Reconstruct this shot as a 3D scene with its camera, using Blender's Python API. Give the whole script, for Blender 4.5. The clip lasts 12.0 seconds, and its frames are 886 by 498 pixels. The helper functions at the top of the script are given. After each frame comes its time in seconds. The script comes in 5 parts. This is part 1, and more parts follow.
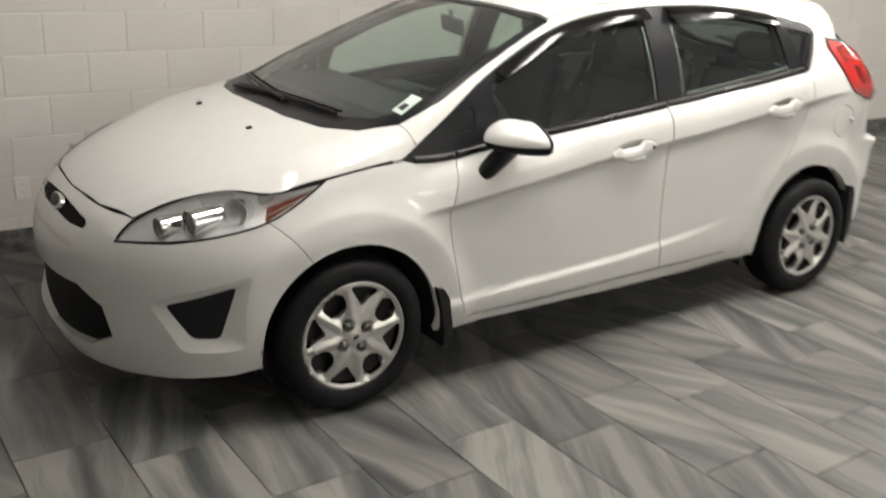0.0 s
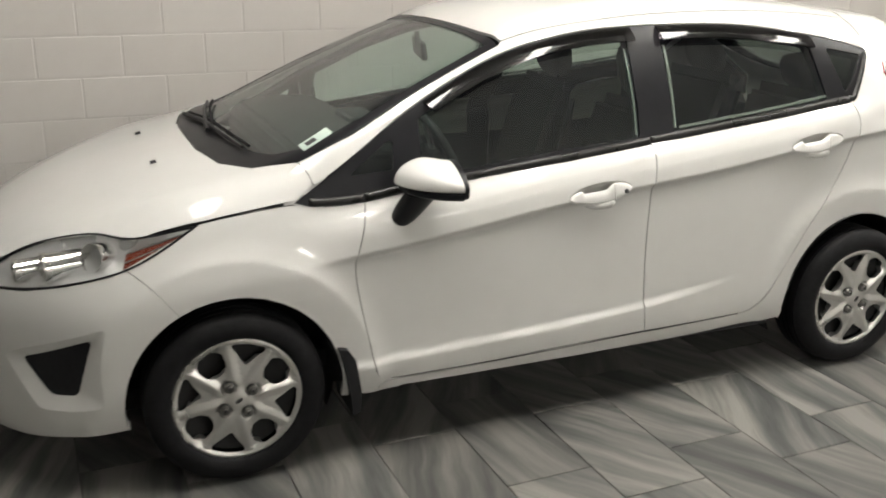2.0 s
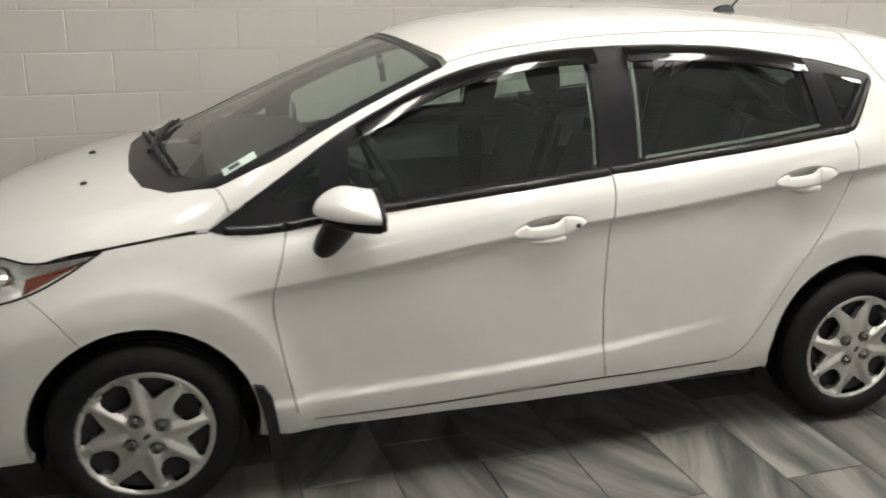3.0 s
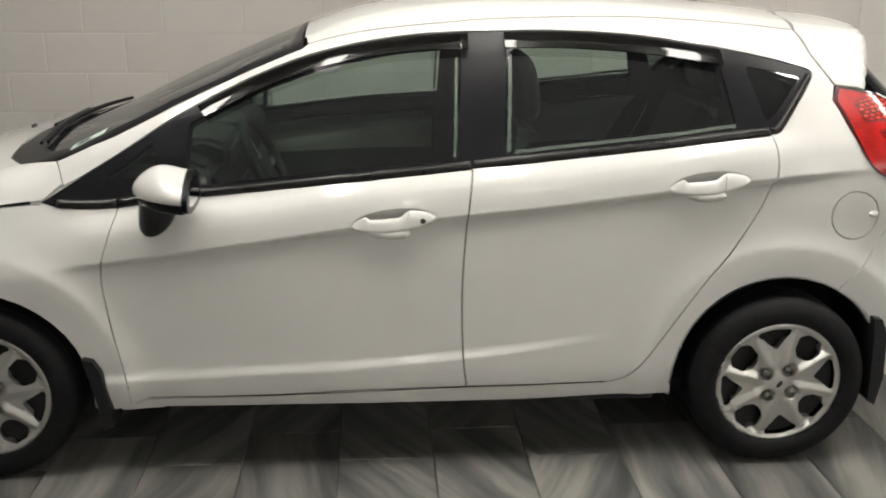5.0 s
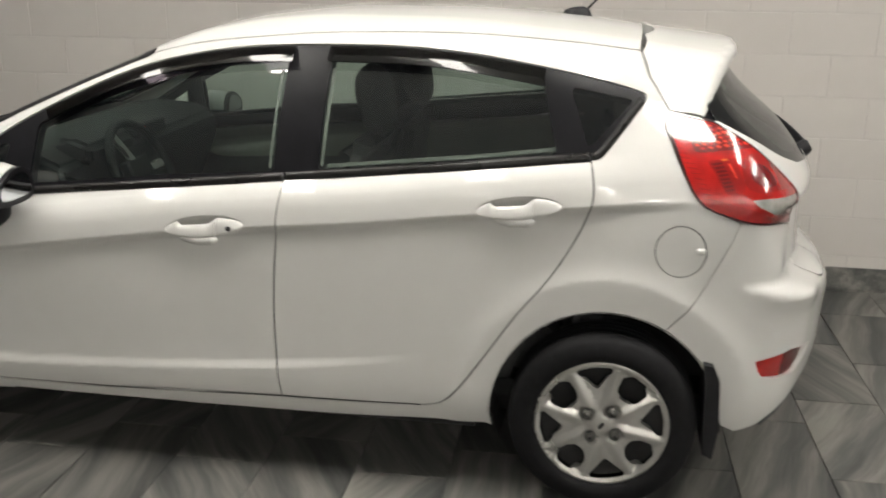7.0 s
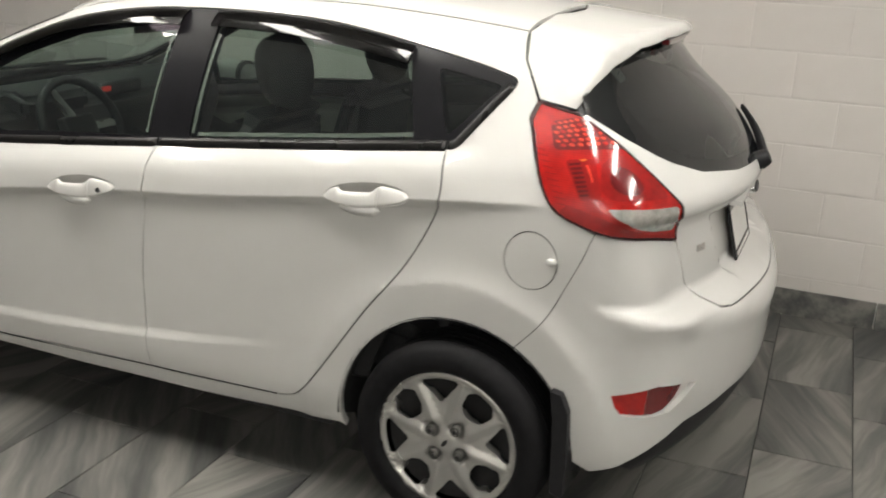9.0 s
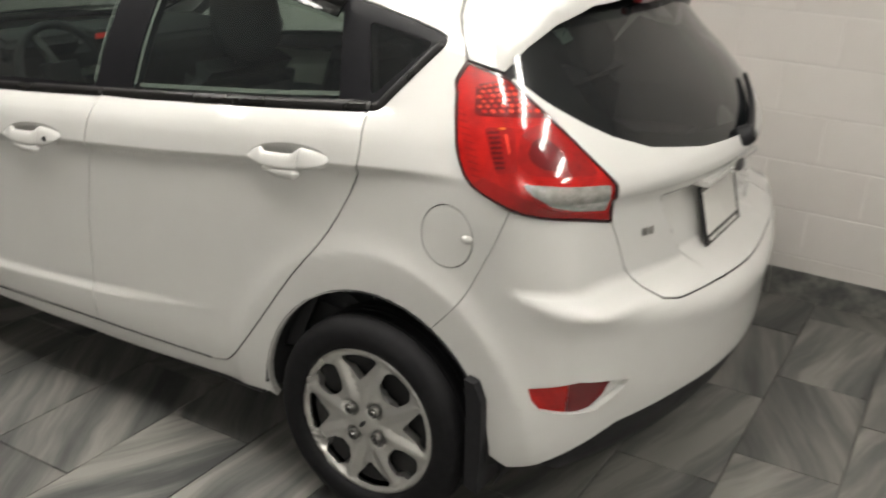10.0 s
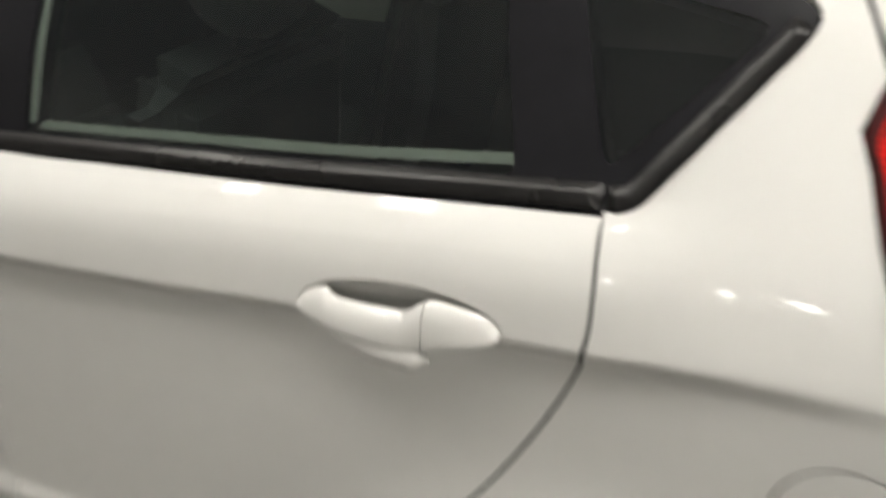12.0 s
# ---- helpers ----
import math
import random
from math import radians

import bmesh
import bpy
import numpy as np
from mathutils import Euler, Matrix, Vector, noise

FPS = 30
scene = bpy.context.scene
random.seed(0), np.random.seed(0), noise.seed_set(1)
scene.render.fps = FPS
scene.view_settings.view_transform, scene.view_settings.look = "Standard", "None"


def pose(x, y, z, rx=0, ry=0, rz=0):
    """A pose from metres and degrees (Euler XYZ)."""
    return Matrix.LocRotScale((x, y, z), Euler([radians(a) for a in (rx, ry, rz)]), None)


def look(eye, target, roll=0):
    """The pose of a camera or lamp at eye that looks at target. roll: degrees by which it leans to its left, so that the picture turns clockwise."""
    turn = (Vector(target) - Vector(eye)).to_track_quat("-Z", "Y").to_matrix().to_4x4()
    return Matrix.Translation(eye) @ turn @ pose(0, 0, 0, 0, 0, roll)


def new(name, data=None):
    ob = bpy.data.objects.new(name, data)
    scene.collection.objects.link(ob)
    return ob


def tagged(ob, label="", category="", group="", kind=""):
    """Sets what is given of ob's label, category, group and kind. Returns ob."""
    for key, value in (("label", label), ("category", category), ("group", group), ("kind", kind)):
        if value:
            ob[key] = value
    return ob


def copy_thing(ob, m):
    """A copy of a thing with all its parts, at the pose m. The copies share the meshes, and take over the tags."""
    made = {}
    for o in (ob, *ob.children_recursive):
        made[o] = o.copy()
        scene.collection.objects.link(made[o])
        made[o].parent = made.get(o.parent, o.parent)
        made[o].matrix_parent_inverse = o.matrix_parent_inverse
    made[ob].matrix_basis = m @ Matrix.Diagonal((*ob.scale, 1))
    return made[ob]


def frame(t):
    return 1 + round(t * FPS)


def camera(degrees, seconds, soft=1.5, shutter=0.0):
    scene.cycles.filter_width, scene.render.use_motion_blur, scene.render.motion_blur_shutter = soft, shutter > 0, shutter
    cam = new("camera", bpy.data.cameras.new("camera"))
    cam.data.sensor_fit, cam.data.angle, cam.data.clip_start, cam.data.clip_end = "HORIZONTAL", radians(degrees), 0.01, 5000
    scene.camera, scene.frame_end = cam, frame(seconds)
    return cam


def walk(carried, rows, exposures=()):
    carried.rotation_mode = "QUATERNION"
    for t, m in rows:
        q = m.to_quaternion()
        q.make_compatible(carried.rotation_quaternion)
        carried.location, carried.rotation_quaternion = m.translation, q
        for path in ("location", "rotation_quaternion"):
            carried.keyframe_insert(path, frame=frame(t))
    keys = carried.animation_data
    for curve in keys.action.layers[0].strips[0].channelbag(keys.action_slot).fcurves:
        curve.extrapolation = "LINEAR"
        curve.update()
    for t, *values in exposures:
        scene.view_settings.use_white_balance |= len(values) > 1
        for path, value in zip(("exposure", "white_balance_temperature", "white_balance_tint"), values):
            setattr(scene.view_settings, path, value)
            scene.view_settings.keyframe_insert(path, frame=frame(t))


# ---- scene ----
cam = camera(49.7, 12.0, soft=1.8, shutter=0.8)
PATH = [
    (0, (-1.464, -3.534, 1.661), (-0.41, -1.963, 1.013), 2.2),
    (0.5, (-1.219, -3.491, 1.664), (-0.267, -1.843, 1.05), 2.2),
    (1, (-0.977, -3.486, 1.661), (-0.101, -1.802, 1.03), 1.1),
    (1.5, (-0.694, -3.565, 1.664), (0.098, -1.835, 1.05), 1.5),
    (2, (-0.438, -3.539, 1.649), (0.286, -1.781, 1.028), 0.6),
    (2.5, (-0.173, -3.476, 1.66), (0.464, -1.682, 1.047), 0.8),
    (3, (0.112, -3.502, 1.645), (0.657, -1.671, 1.054), 0.5),
    (5, (1.26, -3.554, 1.597), (1.364, -1.649, 0.996), 0.4),
    (5.5, (1.536, -3.525, 1.591), (1.529, -1.606, 1.028), 0.9),
    (6, (1.777, -3.491, 1.619), (1.721, -1.573, 1.055), 1.3),
    (6.5, (2.112, -3.485, 1.624), (1.924, -1.579, 1.051), 1.0),
    (8.5, (3.181, -3.163, 1.592), (2.565, -1.366, 0.968), 1.4),
    (9, (3.365, -2.97, 1.581), (2.626, -1.218, 0.963), 2.4),
    (9.5, (3.577, -2.789, 1.556), (2.746, -1.081, 0.931), 2.1),
    (10, (3.723, -2.576, 1.576), (2.779, -0.962, 0.864), 3.0),
    (10.2, (3.703, -2.519, 1.577), (2.684, -0.954, 0.861), 2.3),
    (10.3, (3.685, -2.469, 1.574), (2.592, -0.943, 0.882), 1.3),
    (10.4, (3.647, -2.427, 1.569), (2.482, -0.936, 0.919), -0.2),
    (10.5, (3.585, -2.385, 1.559), (2.389, -0.927, 0.893), -1.1),
    (10.6, (3.546, -2.36, 1.558), (2.375, -0.893, 0.868), -0.2),
    (10.7, (3.477, -2.326, 1.556), (2.373, -0.792, 0.902), 1.2),
    (10.8, (3.403, -2.29, 1.555), (2.344, -0.722, 0.905), 1.5),
    (11, (3.288, -2.165, 1.566), (2.236, -0.65, 0.793), -0.6),
    (11.2, (3.181, -2.015, 1.549), (2.099, -0.547, 0.727), -1.9),
    (11.5, (3.002, -1.771, 1.514), (1.936, -0.353, 0.591), -1.3),
    (12, (2.69, -1.491, 1.463), (1.801, 0.02, 0.501), -1.5),
]
walk(cam, [(t, look(eye, target, roll)) for t, eye, target, roll in PATH],
     exposures=[(0, 0.46), (1.5, 0.38), (3, 0.20), (5, 0.06), (6, 0.0), (9, 0.09), (10, 0.09), (11, -0.18), (11.5, -0.03), (12, -0.11)])

# ---------------------------------------------------------------- light
world = bpy.data.worlds.new("world")
world.use_nodes = True
world.node_tree.nodes["Background"].inputs[0].default_value = (0.05, 0.05, 0.05, 1)
world.node_tree.nodes["Background"].inputs[1].default_value = 0.3
scene.world = world
scene.view_settings.exposure = 0.0
LIGHT_POWER = 26.0
CEIL = 3.05
# near row follows the reflections; row at y -6.9 is added, unseen fill
FIXTURES = [(x, -1.12) for x in (-0.28, 0.70, 1.70, 2.75, 3.82, 4.90, 5.95)] + [(1.5 + 1.15 * k, -6.9) for k in range(6)]
X0, X1, Y0, Y1 = -5.0, 9.0, -7.6, 1.47

# ---------------------------------------------------------------- materials
def material(name):
    m = bpy.data.materials.new(name)
    m.use_nodes = True
    return m, m.node_tree.nodes, m.node_tree.links, m.node_tree.nodes["Principled BSDF"]


def ramp(nodes, *stops):
    r = nodes.new("ShaderNodeValToRGB")
    while len(r.color_ramp.elements) < len(stops):
        r.color_ramp.elements.new(0.5)
    for e, (p, c) in zip(r.color_ramp.elements, stops):
        e.position = p
        e.color = (c, c, c, 1) if isinstance(c, (int, float)) else (*c, 1)
    return r


def noise_tex(nodes, links, scale, detail=4.0, rough=0.55, vector=None):
    n = nodes.new("ShaderNodeTexNoise")
    n.inputs["Scale"].default_value, n.inputs["Detail"].default_value, n.inputs["Roughness"].default_value = scale, detail, rough
    if vector is not None:
        links.new(vector, n.inputs["Vector"])
    return n


def bump(nodes, links, height, strength, distance, bsdf):
    b = nodes.new("ShaderNodeBump")
    b.inputs["Strength"].default_value, b.inputs["Distance"].default_value = strength, distance
    links.new(height, b.inputs["Height"])
    links.new(b.outputs[0], bsdf.inputs["Normal"])
    return b


def plain(name, color, rough=0.5, metal=0.0, coat=0.0, vary=0.12, scale=30.0, relief=0.0, spec=0.5):
    """A surface of one colour with slight variation at two scales and fine relief."""
    m, nodes, links, p = material(name)
    co = nodes.new("ShaderNodeTexCoord").outputs["Object"]
    a = noise_tex(nodes, links, scale, 5, 0.6, co)
    b = noise_tex(nodes, links, scale * 0.12, 3, 0.5, co)
    add = nodes.new("ShaderNodeMath"); add.operation = "ADD"
    links.new(a.outputs["Fac"], add.inputs[0]); links.new(b.outputs["Fac"], add.inputs[1])
    lo, hi = [max(0, c * (1 - vary)) for c in color], [min(1, c * (1 + vary)) for c in color]
    r = ramp(nodes, (0.3, lo), (0.7, hi))
    half = nodes.new("ShaderNodeMath"); half.operation = "MULTIPLY"; half.inputs[1].default_value = 0.5
    links.new(add.outputs[0], half.inputs[0]); links.new(half.outputs[0], r.inputs[0])
    links.new(r.outputs[0], p.inputs["Base Color"])
    rr = nodes.new("ShaderNodeMapRange")
    rr.inputs["To Min"].default_value, rr.inputs["To Max"].default_value = rough * 0.85, min(1, rough * 1.15)
    links.new(b.outputs["Fac"], rr.inputs["Value"]); links.new(rr.outputs[0], p.inputs["Roughness"])
    p.inputs["Metallic"].default_value = metal
    p.inputs["Coat Weight"].default_value = coat
    p.inputs["Coat Roughness"].default_value = 0.03
    p.inputs["Specular IOR Level"].default_value = spec
    if relief:
        bump(nodes, links, a.outputs["Fac"], relief, 0.002, p)
    return m


def glass(name, tint, gloss=0.03, ior=2.0, lift=0.010):
    """A tinted pane: see-through with a mirror-like face, and a haze mixed into its colour."""
    m, nodes, links, p = material(name)
    nodes.remove(p)
    tr = nodes.new("ShaderNodeBsdfTransparent"); tr.inputs[0].default_value = (*tint, 1)
    gl = nodes.new("ShaderNodeBsdfGlossy"); gl.inputs["Roughness"].default_value = gloss
    lw = nodes.new("ShaderNodeLayerWeight"); lw.inputs[0].default_value = 0.5
    pw = nodes.new("ShaderNodeMath"); pw.operation = "POWER"; pw.inputs[1].default_value = 5.0
    links.new(lw.outputs["Facing"], pw.inputs[0])
    fr = nodes.new("ShaderNodeMath"); fr.operation = "MULTIPLY_ADD"
    f0 = ((ior - 1) / (ior + 1)) ** 2
    fr.inputs[1].default_value, fr.inputs[2].default_value = 1 - f0, f0
    links.new(pw.outputs[0], fr.inputs[0])
    mx = nodes.new("ShaderNodeMixShader")
    links.new(fr.outputs[0], mx.inputs[0]); links.new(tr.outputs[0], mx.inputs[1]); links.new(gl.outputs[0], mx.inputs[2])
    # bluish diffuse share painted in as haze, to lift dark panes
    veil = nodes.new("ShaderNodeBsdfDiffuse"); veil.inputs[0].default_value = (0.42, 0.50, 0.60, 1)
    haze = nodes.new("ShaderNodeMixShader"); haze.inputs[0].default_value = lift
    links.new(mx.outputs[0], haze.inputs[1]); links.new(veil.outputs[0], haze.inputs[2])
    links.new(haze.outputs[0], nodes["Material Output"].inputs["Surface"])
    return m


def emitter(name, color, strength):
    m, nodes, links, p = material(name)
    p.inputs["Base Color"].default_value = (*color, 1)
    p.inputs["Emission Color"].default_value = (*color, 1)
    p.inputs["Emission Strength"].default_value = strength
    return m


PAINT = plain("white_paint", (0.655, 0.651, 0.633), 0.55, coat=1.0, vary=0.025, scale=8, spec=0.08)
BLACK_GLOSS = plain("black_gloss", (0.010, 0.010, 0.011), 0.14, vary=0.2, scale=20, spec=0.4)
BLACK_TRIM = plain("black_trim", (0.016, 0.016, 0.018), 0.45, vary=0.25, scale=60, relief=0.2, spec=0.25)
BLACK_SATIN = plain("black_satin", (0.011, 0.011, 0.013), 0.32, vary=0.25, scale=30, spec=0.2)
RUBBER = plain("tyre_rubber", (0.012, 0.012, 0.013), 0.6, vary=0.3, scale=40, relief=0.3, spec=0.12)
DARK = plain("dark_inner", (0.017, 0.017, 0.018), 0.8, vary=0.3, scale=20)
SEAM_BLACK = plain("seam_black", (0.008, 0.008, 0.009), 0.7, vary=0.2, scale=40, spec=0.1)
GRILLE_BLACK = plain("grille_black", (0.009, 0.009, 0.010), 0.6, vary=0.2, scale=60, relief=0.2, spec=0.15)
SILVER = plain("silver_cover", (0.55, 0.545, 0.527), 0.28, metal=0.75, coat=0.4, vary=0.04, scale=25)
STEEL = plain("dark_steel", (0.05, 0.05, 0.052), 0.5, metal=0.6, vary=0.3, scale=40)
CHROME = plain("chrome", (0.80, 0.80, 0.79), 0.12, metal=1.0, vary=0.03, scale=20)
MIRROR = plain("mirror_silver", (0.30, 0.31, 0.32), 0.06, metal=1.0, vary=0.03, scale=20)
FABRIC = plain("seat_fabric", (0.045, 0.046, 0.048), 0.9, vary=0.25, scale=160, relief=0.5)
DASH = plain("dash_plastic", (0.020, 0.0205, 0.022), 0.6, vary=0.2, scale=120, relief=0.4)
TRIM_GREY = plain("light_trim", (0.20, 0.195, 0.175), 0.75, vary=0.1, scale=90, relief=0.3)
LINER = plain("headliner", (0.27, 0.26, 0.24), 0.95, vary=0.08, scale=150, relief=0.3)
GLASS_SIDE = glass("side_glass", (0.64, 0.735, 0.69))
GLASS_REAR = glass("rear_glass", (0.20, 0.225, 0.215))
GLASS_FRONT = glass("windscreen_glass", (0.80, 0.93, 0.87))
SMOKED = glass("smoked_acrylic", (0.07, 0.06, 0.07), 0.05, 1.55, 0.0)
CLEAR = glass("clear_lens", (0.97, 0.975, 0.975), 0.03, 1.6, 0.01)
def lens_mat(name, dark, light):
    """Moulded red plastic with fine upright flutes and cloudy depth."""
    m, nodes, links, p = material(name)
    co = nodes.new("ShaderNodeTexCoord").outputs["Object"]
    w = nodes.new("ShaderNodeTexWave"); w.bands_direction = "Z"
    w.inputs["Scale"].default_value, w.inputs["Distortion"].default_value = 60.0, 1.5
    links.new(co, w.inputs["Vector"])
    n = noise_tex(nodes, links, 22, 4, 0.6, co)
    mx = nodes.new("ShaderNodeMix"); mx.data_type = "FLOAT"; mx.inputs[0].default_value = 0.88
    links.new(w.outputs["Fac"], mx.inputs[2]); links.new(n.outputs["Fac"], mx.inputs[3])
    r = ramp(nodes, (0.25, dark), (0.75, light))
    links.new(mx.outputs[0], r.inputs[0]); links.new(r.outputs[0], p.inputs["Base Color"])
    p.inputs["Roughness"].default_value = 0.15
    p.inputs["Coat Weight"].default_value = 1.0
    bump(nodes, links, w.outputs["Fac"], 0.02, 0.001, p)
    return m


RED_LENS = lens_mat("red_lens", (0.27, 0.004, 0.004), (0.62, 0.014, 0.011))
BORDER_RED = plain("lamp_border_red", (0.045, 0.005, 0.006), 0.15, coat=1.0, vary=0.2, scale=25)
COMB_RED = plain("comb_red_lens", (0.17, 0.006, 0.007), 0.15, coat=1.0, vary=0.3, scale=60)
MID_RED = plain("mid_red_lens", (0.30, 0.008, 0.008), 0.15, coat=1.0, vary=0.3, scale=60)
BRIGHT_RED = plain("bright_red_lens", (0.78, 0.05, 0.03), 0.12, coat=1.0, vary=0.15, scale=60)
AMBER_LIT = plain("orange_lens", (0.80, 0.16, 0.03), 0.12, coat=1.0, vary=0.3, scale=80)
DARK_RED = plain("dark_red_lens", (0.15, 0.006, 0.008), 0.15, coat=1.0, vary=0.2, scale=25)
AMBER = plain("amber_reflector", (0.19, 0.034, 0.014), 0.2, coat=0.8, vary=0.25, scale=60)
LAMP_GREY = plain("lamp_grey", (0.66, 0.66, 0.655), 0.28, metal=0.45, vary=0.06, scale=40)
BULB_GLASS = plain("bulb_glass", (0.20, 0.19, 0.19), 0.08, coat=1.0, vary=0.2, scale=30)
REVERSE_LENS = plain("reversing_lens", (0.30, 0.29, 0.27), 0.15, coat=1.0, vary=0.55, scale=55)
NUT = plain("nut_steel", (0.17, 0.168, 0.16), 0.35, metal=0.7, vary=0.2, scale=60)
PLATE = plain("plate_insert", (0.70, 0.69, 0.66), 0.5, vary=0.05, scale=30)
STICKER = plain("sticker", (0.55, 0.66, 0.60), 0.6, vary=0.05, scale=40)
PLASTIC_WHITE = plain("white_plastic", (0.72, 0.70, 0.66), 0.35, vary=0.03, scale=30)
RED_GLOW = emitter("red_display", (1.0, 0.06, 0.04), 0.16)
LIGHT = emitter("diffuser_light", (1.0, 0.962, 0.893), LIGHT_POWER)


def wall_paint():
    m, nodes, links, p = material("painted_block")
    co = nodes.new("ShaderNodeTexCoord").outputs["Object"]
    pit = noise_tex(nodes, links, 120, 6, 0.7, co)
    blot = noise_tex(nodes, links, 2.2, 4, 0.6, co)
    rnd = nodes.new("ShaderNodeObjectInfo").outputs["Random"]
    add = nodes.new("ShaderNodeMath"); add.operation = "MULTIPLY_ADD"; add.inputs[1].default_value = 0.25
    links.new(rnd, add.inputs[0]); links.new(blot.outputs["Fac"], add.inputs[2])
    r = ramp(nodes, (0.3, (0.61, 0.578, 0.55)), (0.85, (0.67, 0.64, 0.612)))
    links.new(add.outputs[0], r.inputs[0]); links.new(r.outputs[0], p.inputs["Base Color"])
    p.inputs["Roughness"].default_value = 0.55
    bump(nodes, links, pit.outputs["Fac"], 0.35, 0.002, p)
    return m


def tile_mat(islands=False):
    """Porcelain planks with long grey veins, each plank veined its own way."""
    m, nodes, links, p = material("veined_tile_field" if islands else "veined_tile")
    co = nodes.new("ShaderNodeTexCoord").outputs["Object"]
    rnd = nodes.new("ShaderNodeNewGeometry").outputs["Random Per Island"] if islands else nodes.new("ShaderNodeObjectInfo").outputs["Random"]
    ang = nodes.new("ShaderNodeMapRange"); ang.inputs["To Min"].default_value, ang.inputs["To Max"].default_value = -0.62, 0.62
    links.new(rnd, ang.inputs["Value"])
    rot = nodes.new("ShaderNodeVectorRotate"); rot.rotation_type = "Z_AXIS"
    links.new(co, rot.inputs["Vector"]); links.new(ang.outputs[0], rot.inputs["Angle"])
    off = nodes.new("ShaderNodeCombineXYZ")
    k = nodes.new("ShaderNodeMath"); k.operation = "MULTIPLY"; k.inputs[1].default_value = 57.0
    links.new(rnd, k.inputs[0]); links.new(k.outputs[0], off.inputs[0]); links.new(k.outputs[0], off.inputs[2])
    mv = nodes.new("ShaderNodeVectorMath"); mv.operation = "ADD"
    links.new(rot.outputs[0], mv.inputs[0]); links.new(off.outputs[0], mv.inputs[1])
    warp = noise_tex(nodes, links, 3.0, 2, 0.5, mv.outputs[0])
    wv = nodes.new("ShaderNodeVectorMath"); wv.operation = "MULTIPLY_ADD"; wv.inputs[1].default_value = (0.07, 0.03, 0)
    links.new(warp.outputs["Color"], wv.inputs[0]); links.new(mv.outputs[0], wv.inputs[2])
    sq = nodes.new("ShaderNodeVectorMath"); sq.operation = "MULTIPLY"; sq.inputs[1].default_value = (1, 0.085, 1)
    links.new(wv.outputs[0], sq.inputs[0])
    broad = noise_tex(nodes, links, 9.0, 3, 0.5, sq.outputs[0])
    fine = noise_tex(nodes, links, 46.0, 5, 0.65, sq.outputs[0])
    mix = nodes.new("ShaderNodeMix"); mix.data_type = "FLOAT"; mix.inputs[0].default_value = 0.24
    links.new(broad.outputs["Fac"], mix.inputs[2]); links.new(fine.outputs["Fac"], mix.inputs[3])
    r = ramp(nodes, (0.36, (0.060, 0.063, 0.062)), (0.45, (0.115, 0.116, 0.111)), (0.52, (0.178, 0.174, 0.162)), (0.60, (0.262, 0.254, 0.234)))
    links.new(mix.outputs[0], r.inputs[0])
    tone = nodes.new("ShaderNodeMapRange"); tone.inputs["To Min"].default_value, tone.inputs["To Max"].default_value = 0.66, 1.0
    k2 = nodes.new("ShaderNodeMath"); k2.operation = "FRACT"
    k3 = nodes.new("ShaderNodeMath"); k3.operation = "MULTIPLY"; k3.inputs[1].default_value = 13.7
    links.new(rnd, k3.inputs[0]); links.new(k3.outputs[0], k2.inputs[0]); links.new(k2.outputs[0], tone.inputs["Value"])
    mul = nodes.new("ShaderNodeVectorMath"); mul.operation = "SCALE"
    links.new(r.outputs[0], mul.inputs[0]); links.new(tone.outputs[0], mul.inputs["Scale"])
    links.new(mul.outputs[0], p.inputs["Base Color"])
    rr = nodes.new("ShaderNodeMapRange"); rr.inputs["To Min"].default_value, rr.inputs["To Max"].default_value = 0.38, 0.55
    links.new(fine.outputs["Fac"], rr.inputs["Value"]); links.new(rr.outputs[0], p.inputs["Roughness"])
    bump(nodes, links, fine.outputs["Fac"], 0.12, 0.001, p)
    return m


WALL = wall_paint()
TILE = tile_mat()
TILE_FIELD = tile_mat(True)
GROUT = plain("grout", (0.09, 0.088, 0.085), 0.9, vary=0.2, scale=90, relief=0.4)
MORTAR = plain("painted_joint", (0.62, 0.59, 0.565), 0.6, vary=0.06, scale=50, relief=0.3)
CEILING = plain("ceiling_paint", (0.80, 0.80, 0.78), 0.9, vary=0.05, scale=20)
FILL_WALL = plain("far_wall", (0.74, 0.73, 0.71), 0.7, vary=0.15, scale=6)

# ---------------------------------------------------------------- building tools
def part(name, bm, mat, parent=None, label="", smooth=False):
    """Links a bmesh as one mesh object under a thing or a part."""
    me = bpy.data.meshes.new(name)
    bm.to_mesh(me)
    bm.free()
    me.materials.append(mat)
    if smooth:
        me.polygons.foreach_set("use_smooth", [True] * len(me.polygons))
        me.set_sharp_from_angle(angle=radians(38))
    ob = new(name, me)
    if parent is not None:
        ob.parent = parent
    if label:
        ob["label"] = label
    return ob


def thing(name, label, category, group="", kind="", at=(0, 0, 0)):
    ob = new(name)
    ob.location = at
    ob.empty_display_size = 0.2
    return tagged(ob, label, category, group, kind)


def box(bm, x0, x1, y0, y1, z0, z1, bevel=0.0, seg=2):
    vs = bmesh.ops.create_cube(bm, size=1.0, matrix=Matrix.Translation(((x0 + x1) / 2, (y0 + y1) / 2, (z0 + z1) / 2)) @ Matrix.Diagonal((x1 - x0, y1 - y0, z1 - z0, 1)))["verts"]
    if bevel:
        es = {e for v in vs for e in v.link_edges}
        bmesh.ops.bevel(bm, geom=list(es), offset=bevel, segments=seg, profile=0.7, affect="EDGES")
    return bm


